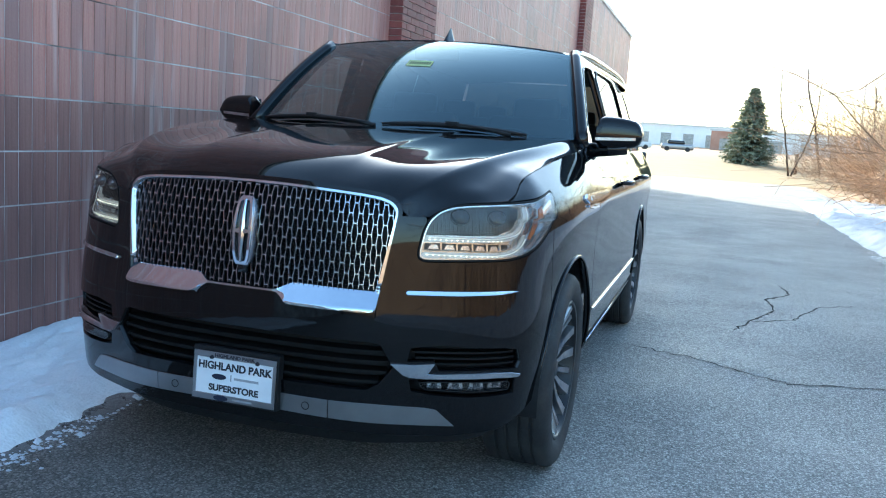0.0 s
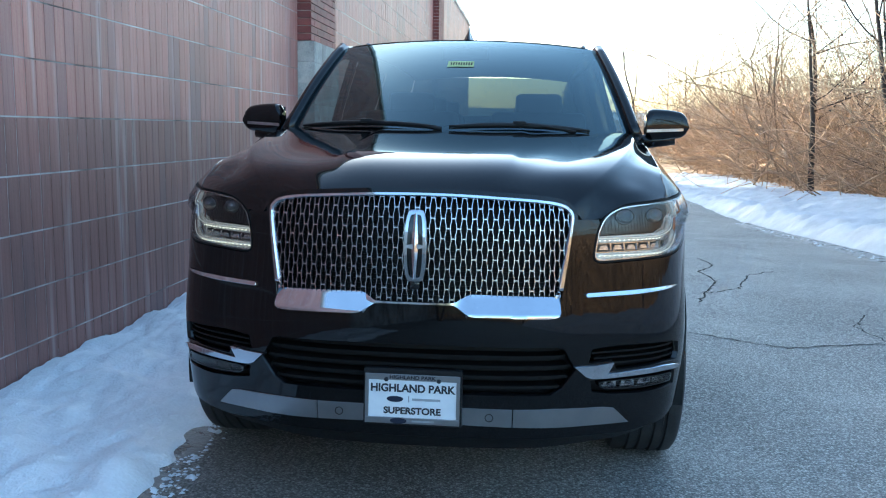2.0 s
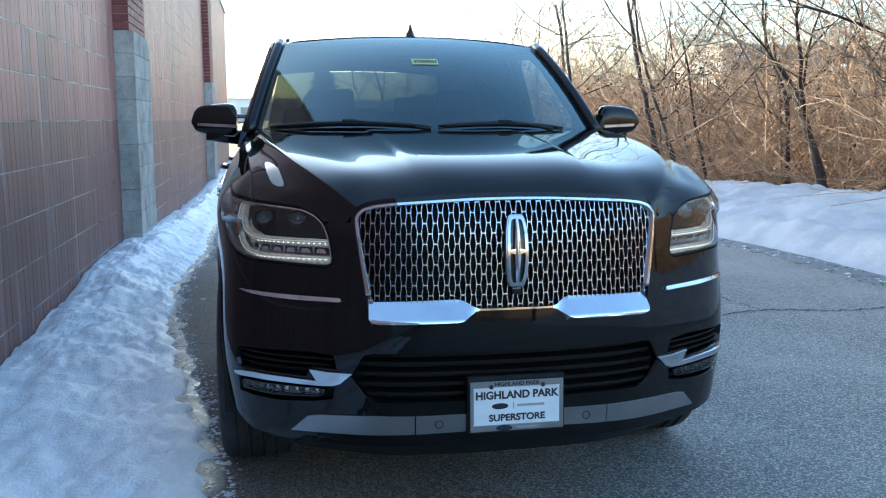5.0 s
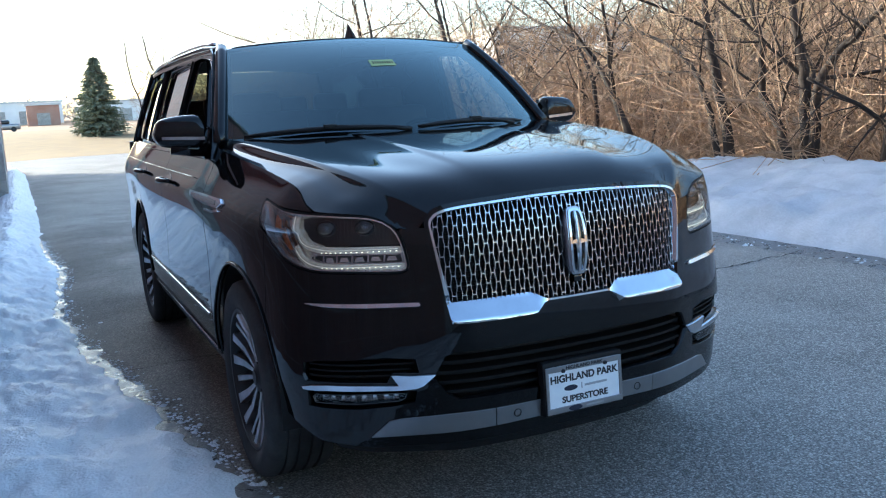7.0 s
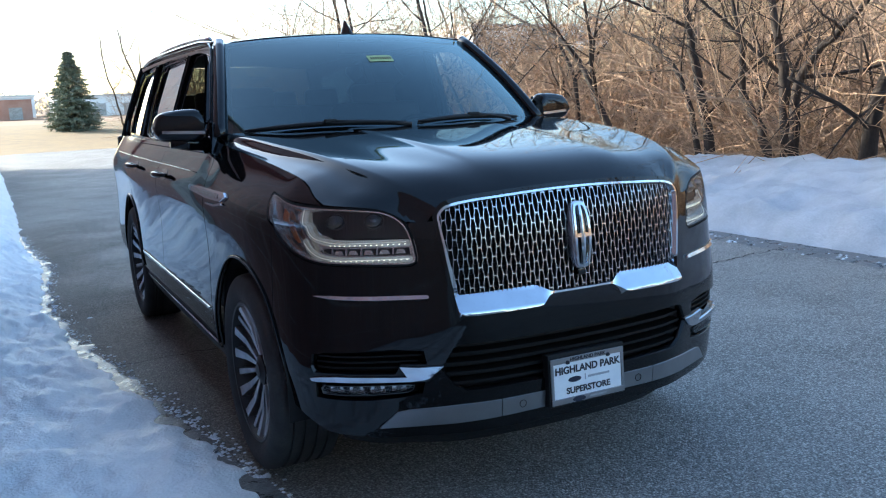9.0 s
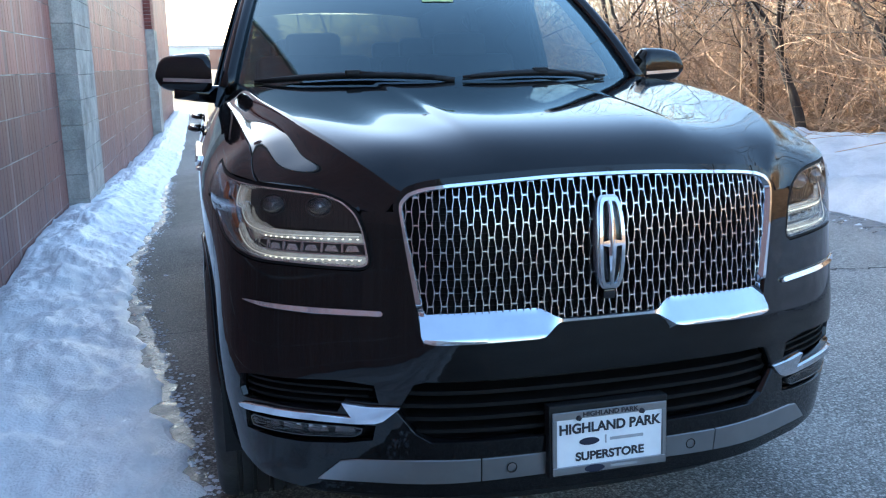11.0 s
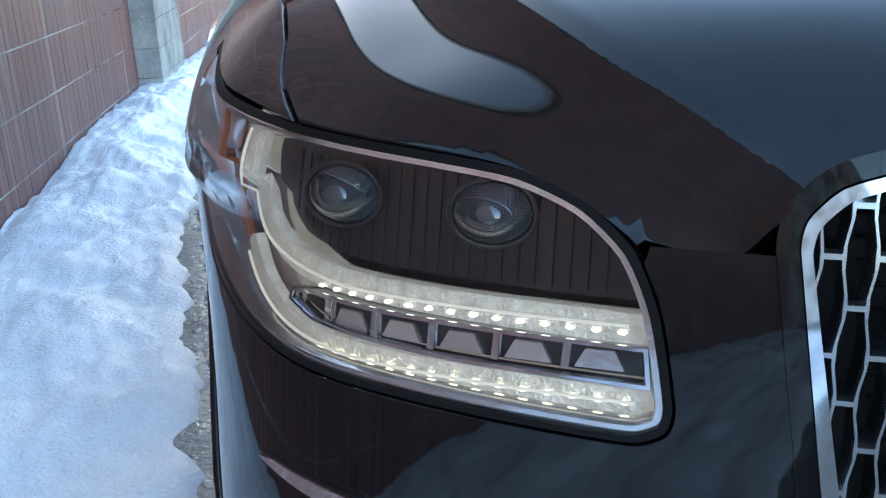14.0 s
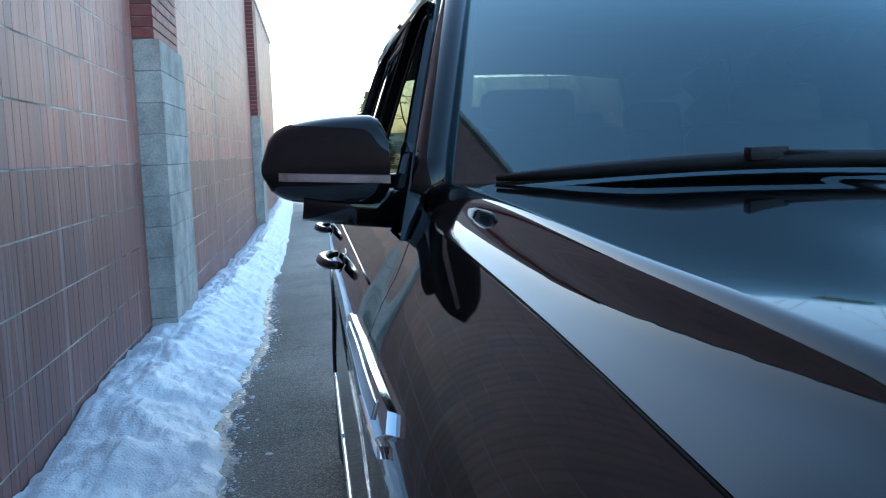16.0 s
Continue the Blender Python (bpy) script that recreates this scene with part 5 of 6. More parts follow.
roof_mid = spline([(2.0, 1.829), (2.3, 1.853), (2.7, 1.870), (3.4, 1.878), (4.4, 1.870), (5.1, 1.832)])


def roof_skin(x, y):
    return Vector((x, y, roof_mid(y) - 0.046 * (abs(x) / 0.715) ** 2.2 - 0.03 * smoothstep(0.66, 0.74, abs(x))))


windscreen = patch("windscreen", screen, [[(-0.985, 0.0), (0.985, 0.0), (0.985, 0.985), (-0.985, 0.985)]], 0.1, WINDSHIELD, suv, "tinted windscreen glass", depth=0.0)
windscreen.visible_shadow = False
patch("screen_border", lambda a, t: screen(a, t) - Vector((0, -0.003, 0.004)), [[(-1, -0.02), (1, -0.02), (1, 1), (-1, 1)], [(-0.95, 0.045), (0.95, 0.045), (0.955, 0.955), (-0.955, 0.955)]], 0.08, GLOSS_BLACK, suv, depth=0.0)
roof_loop = mirrored([(0, 2.063)] + [(0.698 * a, 2.063 + 0.115 * a * a) for a in (0.25, 0.5, 0.75, 1.0)] + [(0.735, 2.30), (0.74, 4.6), (0.70, 4.95), (0.4, 5.05), (0, 5.06)])
patch("roof", roof_skin, [roof_loop], 0.06, PAINT, suv, depth=0.02)
for s in (1, -1):
    side = [(1.575, 1.262), (5.16, 1.262), (5.06, 1.55), (4.96, 1.79), (4.6, 1.815), (3.4, 1.826), (2.5, 1.818), (2.27, 1.800), (2.15, 1.765), (1.95, 1.63), (1.75, 1.46), (1.62, 1.345)]
    w1 = [(1.90, 1.300), (2.70, 1.292), (2.66, 1.5), (2.62, 1.755), (2.45, 1.758), (2.30, 1.748), (2.18, 1.69), (2.02, 1.55), (1.88, 1.42), (1.86, 1.36)]
    w2 = [(2.80, 1.292), (3.72, 1.30), (3.76, 1.5), (3.70, 1.752), (3.3, 1.766), (2.72, 1.763), (2.75, 1.5)]
    w3 = [(3.86, 1.305), (4.90, 1.315), (4.93, 1.4), (4.80, 1.66), (4.66, 1.735), (3.80, 1.755), (3.84, 1.55)]
    patch("side_frame", cabin_side(s), [l if s > 0 else list(reversed(l)) for l in (side, w1, w2, w3)], 0.05, PAINT, suv, depth=0.03)
    q = patch("quarter_glass", lambda y, z, s=s: Vector((s * (glasshouse(y, z) - 0.006), y, z)), [w3 if s > 0 else list(reversed(w3))], 0.1, TINTED, suv, "dark tinted quarter window", depth=0.0)
    # added sheet that darkens the open rear door window
    patch("window_dark_sheet", lambda y, z, s=s: Vector((s * (glasshouse(y, z) - 0.008), y, z)), [w2 if s > 0 else list(reversed(w2))], 0.1, CABIN_DARK, suv, "dark sheet across the open rear door window", depth=0.0)
    for w in (w1, w2):
        pipe("window_seal", [Vector((s * (glasshouse(y, z) + 0.001), y, z)) for y, z in rounded(w, 0.2, 1)], 0.006, GLOSS_BLACK, suv, closed=True, sides=6)
    pipe("belt_trim", [Vector((s * (glasshouse(1.72 + 3.2 * i / 24, 1.285) + 0.006), 1.72 + 3.2 * i / 24, 1.283)) for i in range(25)], 0.007, SATIN, suv, "bright belt moulding", sides=6)
    # pillar between the screen and the door
    pts = [screen(s * 1.0, t) + Vector((s * 0.012, 0.004, 0.0)) for t in [i / 12 for i in range(13)]]
    pipe("pillar", pts, [0.034 - 0.004 * i / 12 for i in range(13)], PAINT, suv, sides=10)
    pts = [Vector((s * (0.715 - 0.02 * smoothstep(4.2, 4.9, y)), y, roof_mid(y) - 0.052 + 0.010)) for y in [2.18 + 2.6 * i / 20 for i in range(21)]]
    pipe("roof_gutter", pts, [0.006 + 0.012 * min(1, i / 4) for i in range(21)], PAINT, suv, sides=8)
    pts = [Vector((s * 0.655, 2.62 + 2.1 * i / 20, roof_mid(2.62 + 2.1 * i / 20) - 0.03 + 0.036 * math.sin(math.pi * min(max(i, 0.6), 19.4) / 20) ** 0.35)) for i in range(21)]
    pipe("roof_rail", pts, 0.012, SATIN, suv, "satin silver roof rail", sides=8)

# rear window and closing panel
mesh("rear_window", [(-0.80, 5.15, 1.285), (0.80, 5.15, 1.285), (0.68, 5.03, 1.80), (-0.68, 5.03, 1.80)], [(0, 1, 2, 3)], pane("rear_glass", (0.14, 0.16, 0.13), 1.5), suv, "tinted rear window")

# cowl under the windscreen
verts, faces = [], []
for i in range(41):
    a = -1 + i / 20
    f = screen(a, 0.03)
    x = a * 0.80
    yr = 1.395 + 0.40 * x * x
    verts += [Vector((x * 1.02, yr - 0.03, hood_base(x, yr) - 0.030)), Vector((x * 1.03, (yr + f.y) / 2 + 0.01, f.z - 0.035)), f + Vector((0, 0.01, -0.006))]
for i in range(40):
    k = 3 * i
    faces += [(k, k + 3, k + 4, k + 1), (k + 1, k + 4, k + 5, k + 2)]
mesh("cowl", verts, faces, PLASTIC, suv, smooth=True)
for i in range(22):
    a = -0.72 + 1.44 * i / 21
    f = screen(a, 0.03)
    bm = bmesh.new()
    add_box(bm, (0.012, 0.05, 0.006), Matrix.Translation((a * 0.83, f.y - 0.035, f.z - 0.018)), 0.002, 1)
    part("cowl_louvre", bm, GLOSS_BLACK, suv)


def wiper(a0, a1, t0, t1, piv):
    w = new("wiper")
    w.parent = suv
    p0 = screen(piv[0], piv[1])
    on = lambda a, t, d: screen(a, t) + Vector((0, -0.55, 0.83)) * (d + 0.012)
    blade = [on(a0 + (a1 - a0) * i / 12, t0 + (t1 - t0) * i / 12 + 0.02 * math.sin(math.pi * i / 12), 0.012) for i in range(13)]
    pipe("blade", blade, [0.005 + 0.008 * math.sin(math.pi * i / 12) ** 0.5 for i in range(13)], PLASTIC, w, sides=6)
    pipe("rubber", [p + Vector((0, 0.008, -0.010)) for p in blade], 0.004, RUBBER, w, sides=4)
    mid = blade[6] + Vector((0, -0.007, 0.010))
    arm = [on(piv[0], piv[1], 0.008)] + [on(piv[0], piv[1], 0.010).lerp(mid, f) + Vector((0, -0.003, 0.004)) * math.sin(math.pi * f) for f in (0.25, 0.5, 0.75, 1.0)]
    pipe("arm", arm, [0.011, 0.009, 0.008, 0.007, 0.006], PLASTIC, w, sides=6)
    bm = bmesh.new()
    add_box(bm, (0.06, 0.022, 0.020), Matrix.Translation(mid), 0.005, 2)
    part("clip", bm, PLASTIC, w, smooth=True)


wiper(-0.90, -0.08, 0.014, 0.004, (-0.06, -0.006))
wiper(-0.02, 0.74, 0.006, 0.004, (0.66, -0.006))

# antenna fin
bm = bmesh.new()
rows = [(0.0, 0.030, 0.075), (0.25, 0.022, 0.060), (0.6, 0.010, 0.036), (0.85, 0.005, 0.020), (1.0, 0.002, 0.008)]
rings = []
for f, hw, hl in rows:
    rings.append([bm.verts.new((hw * math.cos(a) * (0.6 if math.sin(a) < 0 else 1), 2.185 + 0.03 * f + hl * math.sin(a), 1.842 + 0.078 * f)) for a in [2 * math.pi * i / 20 for i in range(20)]])
for a, b in zip(rings, rings[1:]):
    for i in range(20):
        bm.faces.new((a[i], a[(i + 1) % 20], b[(i + 1) % 20], b[i]))
bm.faces.new(rings[-1])
bm.faces.new(list(reversed(rings[0])))
part("antenna_fin", bm, PAINT, suv, "black shark-fin antenna", smooth=True)


# ---- mirrors ----
def door_mirror(s):
    m = new("door_mirror")
    m.parent = suv
    m["label"] = "black door mirror with a pale indicator band"
    c = Vector((s * 1.046, 1.735, 1.382))

    def ring(f, k):
        """Section f from the inner to the outer end."""
        hz0, hz1 = -0.066 * (1 - 0.35 * f ** 3), 0.090 * (1 - 0.30 * f ** 3)
        if f > 0.8:
            q = math.sqrt(max(0, 1 - ((f - 0.8) / 0.2) ** 2)) * 0.75 + 0.25
            hz0, hz1 = hz0 * q, hz1 * q
        if f < 0.16:
            q = 0.62 + 0.38 * math.sqrt(max(0, 1 - ((0.16 - f) / 0.16) ** 2))
            hz0, hz1 = hz0 * q, hz1 * q
        x = s * (-0.115 + 0.212 * f)
        out = []
        for i in range(k):
            a = 2 * math.pi * i / k
            yy, zz = math.cos(a), math.sin(a)
            yy = math.copysign(abs(yy) ** 0.6, yy)
            zz = math.copysign(abs(zz) ** 0.65, zz)
            out.append(c + Vector((x, (0.055 if yy > 0 else 0.075 * (1 - 0.25 * f)) * yy + 0.03 * f, hz1 * zz if zz > 0 else -hz0 * zz)))
        return out
    n, k = 16, 28
    verts, faces = [], []
    for i in range(n + 1):
        verts += ring(i / n, k)
    for i in range(n):
        faces += [(i * k + q, i * k + (q + 1) % k, (i + 1) * k + (q + 1) % k, (i + 1) * k + q) for q in range(k)]
    faces += [tuple(range(k)), tuple(range(n * k, (n + 1) * k))]
    if s < 0:
        faces = [tuple(reversed(f)) for f in faces]
    bm = bmesh.new()
    vs = [bm.verts.new(v) for v in verts]
    for f in faces:
        bm.faces.new([vs[i] for i in f])
    part("housing", bm, PAINT, m, smooth=True)
    pts = [c + Vector((s * (-0.115 + 0.214 * f), -0.077 * (1 - 0.25 * f) + 0.03 * f + (0.06 * max(0, (f - 0.8) / 0.2) ** 2), -0.020 + 0.010 * f)) for f in [i / 14 for i in range(15)]]
    v2, f2 = [], []
    for p in pts:
        v2 += [p + Vector((0, 0.01, 0.008)), p + Vector((0, -0.003, 0.0065)), p + Vector((0, -0.003, -0.0065)), p + Vector((0, 0.01, -0.008))]
    for i in range(14):
        a = 4 * i
        f2 += [(a, a + 1, a + 5, a + 4), (a + 1, a + 2, a + 6, a + 5), (a + 2, a + 3, a + 7, a + 6)]
    mesh("indicator", v2, f2, ALLOY, m, "silver indicator band")
    arm = [c + Vector((s * 0.03, 0.0, -0.058)), c + Vector((s * -0.06, 0.0, -0.068)), c + Vector((s * -0.13, 0.01, -0.074)), Vector((s * 0.90, 1.76, 1.300))]
    pipe("arm", arm, [0.030, 0.034, 0.036, 0.046], PAINT, m, sides=12)
    g = [c + Vector((s * x, 0.058, z)) for x, z in ((-0.11, -0.04), (0.07, -0.03), (0.08, 0.05), (-0.11, 0.075))]
    mesh("mirror_glass", g, [(0, 1, 2, 3)], MIRROR, m)
    # triangular foot at the corner of the door window
    tri = [(1.63, 1.275), (1.92, 1.295), (1.875, 1.40), (1.86, 1.42), (1.74, 1.40)]
    patch("mirror_sail", lambda y, z: Vector((s * (glasshouse(y, z) + 0.008), y, z)), [tri if s > 0 else list(reversed(tri))], 0.04, GLOSS_BLACK, m, depth=0.02)
    return m


for s in (1, -1):
    door_mirror(s)


# ---- wheels ----
def wheel(s, y):
    w = new("wheel")
    w.parent = suv
    X = lambda d: s * (0.855 + d)
    prof = [(0.285, X(0.118)), (0.300, X(0.132)), (0.345, X(0.1425)), (0.378, X(0.134)), (0.395, X(0.120)), (0.401, X(0.100))]
    for gx in (0.070, 0.025, -0.025, -0.070):
        prof += [(0.402, X(gx + 0.011)), (0.392, X(gx + 0.008)), (0.392, X(gx - 0.002)), (0.402, X(gx - 0.005))]
    prof += [(0.401, X(-0.100)), (0.393, X(-0.122)), (0.345, X(-0.1425)), (0.300, X(-0.132)), (0.285, X(-0.118))]
    lathe("tyre", prof, RUBBER, w, n=80, axis_y=y, axis_z=HUB)
    rim = new("rim")
    rim.parent = w
    lathe("barrel", [(0.287, X(0.116)), (0.291, X(0.122)), (0.286, X(0.128)), (0.276, X(0.126)), (0.268, X(0.112)), (0.262, X(0.02)), (0.262, X(-0.1)), (0.285, X(-0.11))], ALLOY_DARK, w, n=80, axis_y=y, axis_z=HUB)
    lathe("brake_disc", [(0.07, X(0.0)), (0.19, X(0.0)), (0.19, X(-0.025)), (0.07, X(-0.025))], ALLOY_DARK, w, n=48, axis_y=y, axis_z=HUB)
    lathe("inner_cover", [(0.0, X(-0.05)), (0.264, X(-0.05)), (0.264, X(-0.07)), (0.0, X(-0.07))], PLASTIC, w, n=48, axis_y=y, axis_z=HUB)

    def spoke(name, a0, a1, r0, r1, w0, w1, x0, x1, thick, mat, par):
        bm = bmesh.new()
        p0 = Vector((0, r0 * math.cos(a0), r0 * math.sin(a0)))
        p1 = Vector((0, r1 * math.cos(a1), r1 * math.sin(a1)))
        d = (p1 - p0).normalized()
        n = Vector((1, 0, 0)).cross(d)
        c = Vector((0, y, HUB))
        pm = p0.lerp(p1, 0.6)
        vs = []
        for p, hw, x in ((p0, w0, x0), (pm, (w0 * 0.4 + w1 * 0.6), x0 + (x1 - x0) * 0.35), (p1, w1, x1)):
            vs.append([bm.verts.new(c + p + n * k * hw + Vector((X(x + dx), 0, 0))) for k, dx in ((-1, -thick), (-0.75, 0), (0.75, 0), (1, -thick))])
        for a, b in zip(vs, vs[1:]):
            for q in range(4):
                bm.faces.new((a[q], a[(q + 1) % 4], b[(q + 1) % 4], b[q]))
        bm.faces.new(vs[0])
        bm.faces.new(list(reversed(vs[-1])))
        part(name, bm, mat, par)

    for i in range(6):
        a = 2 * math.pi * (i + 0.25) / 6
        for k in (-1, 1):
            spoke("spoke", a + k * 0.12, a + k * 0.20, 0.055, 0.270, 0.009, 0.027, 0.075, 0.118, 0.035, ALLOY, rim)
        spoke("spoke_web", a, a, 0.05, 0.262, 0.020, 0.035, 0.055, 0.085, 0.02, ALLOY_DARK, rim)
        spoke("spoke", a + math.pi / 6, a + math.pi / 6, 0.06, 0.268, 0.008, 0.017, 0.066, 0.110, 0.03, ALLOY, rim)
    lathe("hub_cap", [(0.0, X(0.095)), (0.030, X(0.094)), (0.036, X(0.088)), (0.062, X(0.080)), (0.068, X(0.04)), (0.0, X(0.04))], ALLOY_DARK, rim, n=32, axis_y=y, axis_z=HUB)
    return w


for s in (1, -1):
    for y in (FRONT_AXLE, REAR_AXLE):
        wheel(s, y)

# ---- cabin ----
box("dashboard", (-0.80, 1.50, 0.85), (0.80, 2.05, 1.265), LEATHER, suv, bevel=0.06, segments=4)
box("dash_top", (-0.82, 1.40, 1.22), (0.82, 1.75, 1.285), PLASTIC, suv, bevel=0.02)
pts = [Vector((0.40 + 0.185 * math.cos(a), 2.10 + 0.06 * math.sin(a), 1.205 + 0.172 * math.sin(a))) for a in [2 * math.pi * i / 36 for i in range(36)]]
wheel_in = pipe("steering_wheel", pts, 0.015, LEATHER, suv, closed=True)
box("wheel_hub", (0.33, 2.06, 1.15), (0.47, 2.12, 1.25), LEATHER, wheel_in, bevel=0.03)
for a, b in (((0.23, 2.09, 1.205), (0.35, 2.09, 1.21)), ((0.45, 2.09, 1.21), (0.57, 2.09, 1.205)), ((0.40, 2.07, 1.17), (0.40, 2.05, 1.04))):
    pipe("wheel_spoke", [a, b], 0.012, SATIN, wheel_in)


def seat(x, y, w, head_w):
    q = box("seat", (x - w / 2, y - 0.50, 0.62), (x + w / 2, y + 0.06, 0.80), LEATHER, suv, "dark leather seat", bevel=0.05, segments=4)
    bm = bmesh.new()
    add_box(bm, (w * 0.96, 0.15, 0.74), Matrix.Translation((x, y + 0.11, 1.10)) @ Matrix.Rotation(radians(-14), 4, "X"), 0.06, 4)
    part("seat_back", bm, LEATHER, q, smooth=True)
    for dx in ((0,) if w < 0.8 else (-0.38, 0.38)):
        bm = bmesh.new()
        add_box(bm, (head_w, 0.10, 0.19), Matrix.Translation((x + dx, y + 0.20, 1.485)) @ Matrix.Rotation(radians(-10), 4, "X"), 0.045, 4)
        part("headrest", bm, LEATHER, q, smooth=True)
        for k in (-0.05, 0.05):
            pipe("headrest_post", [(x + dx + k, y + 0.17, 1.34), (x + dx + k, y + 0.19, 1.44)], 0.007, CHROME, q, sides=6)


for x in (0.40, -0.40):
    seat(x, 2.62, 0.62, 0.29)
    seat(x, 3.62, 0.54, 0.25)
seat(0, 4.55, 1.25, 0.24)
patch("headlining", lambda x, y: roof_skin(x, y) - Vector((0, 0, 0.035)), [[(-0.66, 2.2), (0.66, 2.2), (0.66, 4.95), (-0.66, 4.95)]], 0.2, LEATHER_LIGHT, suv, depth=0.0)
p = screen(0, 0.86) + Vector((0, 0.06, -0.03))
bm = bmesh.new()
add_box(bm, (0.25, 0.03, 0.065), Matrix.Translation(p), 0.014, 3)
rvm = part("rear_view_mirror", bm, PLASTIC, suv, smooth=True)
pipe("mirror_stalk", [p, screen(0, 0.93) + Vector((0, 0.01, -0.01))], 0.012, PLASTIC, rvm)
st = patch("sticker", lambda a, t: screen(a, t) + Vector((0, -0.0015, 0.002)), [[(-0.092, 0.570), (0.082, 0.570), (0.082, 0.640), (-0.092, 0.640)]], 0.03, STICKER, suv, "yellow stock sticker on the windscreen", depth=0.0)
for i in range(9):
    a = -0.074 + 0.017 * i
    patch("sticker_bar", lambda a, t: screen(a, t) + Vector((0, -0.002, 0.0028)), [[(a, 0.590), (a + 0.010, 0.590), (a + 0.010, 0.622), (a, 0.622)]], 0.03, BARK, st, depth=0.0)


# ---- trees and brush ----
def limb(verts, faces, p, d, length, r0, r1, rnd, sides, bend=0.25, up=0.06):
    """Grow one tapered, crooked limb; gives its points."""
    n = max(3, int(length / 0.35))
    pts, rad = [p.copy()], [r0]
    d = d.normalized()
    for i in range(n):
        d = (d + Vector((rnd.uniform(-1, 1), rnd.uniform(-1, 1), rnd.uniform(-0.7, 0.9))) * bend * 0.5 + Vector((0, 0, up))).normalized()
        p = p + d * length / n
        pts.append(p.copy())
        rad.append(r0 + (r1 - r0) * (i + 1) / n)
    v, f = tube(pts, rad, sides)
    k = len(verts)
    verts += v
    faces += [tuple(i + k for i in q) for q in f]
    return pts, rad, d


def bare_tree(x, y, height, r, seed, lean=(0, 0), stems=1, fork=0.3, course=None):
    """course: the trunk's way up, as steps from its foot; without it the trunk finds its own."""
    rnd = random.Random(seed)
    t = tagged(new("bare_tree"), "leafless dark-barked tree behind the snow bank" if height > 5 else "thin leafless sapling in the brush", "tree", "bare trees")
    t.location = (x, y, ground_z(x, y) - 0.05)
    tv, tf, bv, bf = [], [], [], []

    def grow(p, d, length, r0, level):
        pts, rad, dd = limb(tv if level == 0 else bv, tf if level == 0 else bf, p, d, length, r0, r0 * (0.45 if level < 2 else 0.3), rnd, 8 if level == 0 else (5 if level < 3 else 3), 0.30 + 0.07 * level, 0.03 if level else 0.02)
        branch(pts, rad, length, level)

    def branch(pts, rad, length, level):
        if level >= 4:
            return
        kids = (6, 6, 5, 4)[level]
        for i in range(kids):
            f = fork + (1 - fork) * (i + rnd.random()) / kids
            k = min(int(f * (len(pts) - 1)), len(pts) - 2)
            az = rnd.uniform(0, 2 * math.pi)
            base = (pts[k + 1] - pts[k]).normalized()
            out = base.orthogonal().normalized()
            out.rotate(Matrix.Rotation(az, 3, base))
            nd = base * rnd.uniform(0.3, 0.8) + out * rnd.uniform(0.6, 1.1) + Vector((lean[0], lean[1], 0)) * 0.6
            grow(pts[k], nd, length * rnd.uniform(0.42, 0.75), rad[k] * rnd.uniform(0.34, 0.58), level + 1)
    if course:
        way = spline([(i, *p) for i, p in enumerate([(0, 0, -0.1)] + list(course))])
        n = 6 * len(course)
        pts = [Vector(way(len(course) * i / n)) + Vector((rnd.uniform(-1, 1), rnd.uniform(-1, 1), 0)) * 0.018 for i in range(n + 1)]
        rad = [1.05 * r * (1 + 0.5 * max(0, 1 - i / 3) ** 2) * (1 - 0.82 * i / n) for i in range(n + 1)]
        v, f = tube(pts, rad, 9)
        tv.extend(v)
        tf.extend(f)
        branch(pts, rad, 0.62 * sum((q - p).length for p, q in zip(pts, pts[1:])), 0)
        stems = 0
    for i in range(stems):
        a = 2 * math.pi * i / max(stems, 1) + rnd.random()
        d = Vector((lean[0] + (0.22 * math.cos(a) if stems > 1 else 0), lean[1] + (0.22 * math.sin(a) if stems > 1 else 0), 1))
        grow(Vector((0.10 * math.cos(a) * (stems > 1), 0.10 * math.sin(a) * (stems > 1), 0)), d, height * rnd.uniform(0.75, 1.0) * (1 if stems == 1 else 0.9), r * (1 if stems == 1 else 0.75), 0)
    mesh("trunk", tv, tf, BARK, t, smooth=True)
    mesh("crown", bv, bf, BARK, t, smooth=True)
    return t


bare_tree(8.0, 9.7, 7.5, 0.085, 3, course=[(0, 0.5, 0.9), (0, 1.1, 1.85), (0, 1.9, 2.6), (0.1, 3.6, 3.2), (0.2, 5.6, 4.1)], fork=0.25)
bare_tree(8.0, 7.6, 7.0, 0.09, 5, course=[(0, 0.26, 1.1), (0, 0.5, 2.0), (0, 0.65, 2.8), (0.1, 0.9, 4.2), (0.2, 1.0, 6.0)], fork=0.22)
bare_tree(7.9, 7.75, 6.0, 0.055, 6, course=[(0, 0.3, 1.2), (0, 0.9, 2.1), (0, 2.0, 2.6), (0, 3.6, 3.3)], fork=0.3)
bare_tree(8.0, 6.25, 7.0, 0.10, 8, course=[(0, 0.05, 1.2), (0, 0.15, 2.0), (0, 0.4, 3.0), (0, 0.5, 4.6)], fork=0.2)
bare_tree(8.0, 6.15, 7.0, 0.085, 9, course=[(0, 0.0, 0.8), (0, -0.1, 1.6), (0, -0.6, 2.1), (0, -1.3, 2.8), (0, -1.9, 4.0)], fork=0.25)
bare_tree(8.05, 6.4, 6.5, 0.075, 10, course=[(0, 0.4, 0.9), (0, 0.75, 1.5), (0, 0.75, 2.1), (0, 1.0, 2.9), (0, 1.2, 4.4)], fork=0.2)
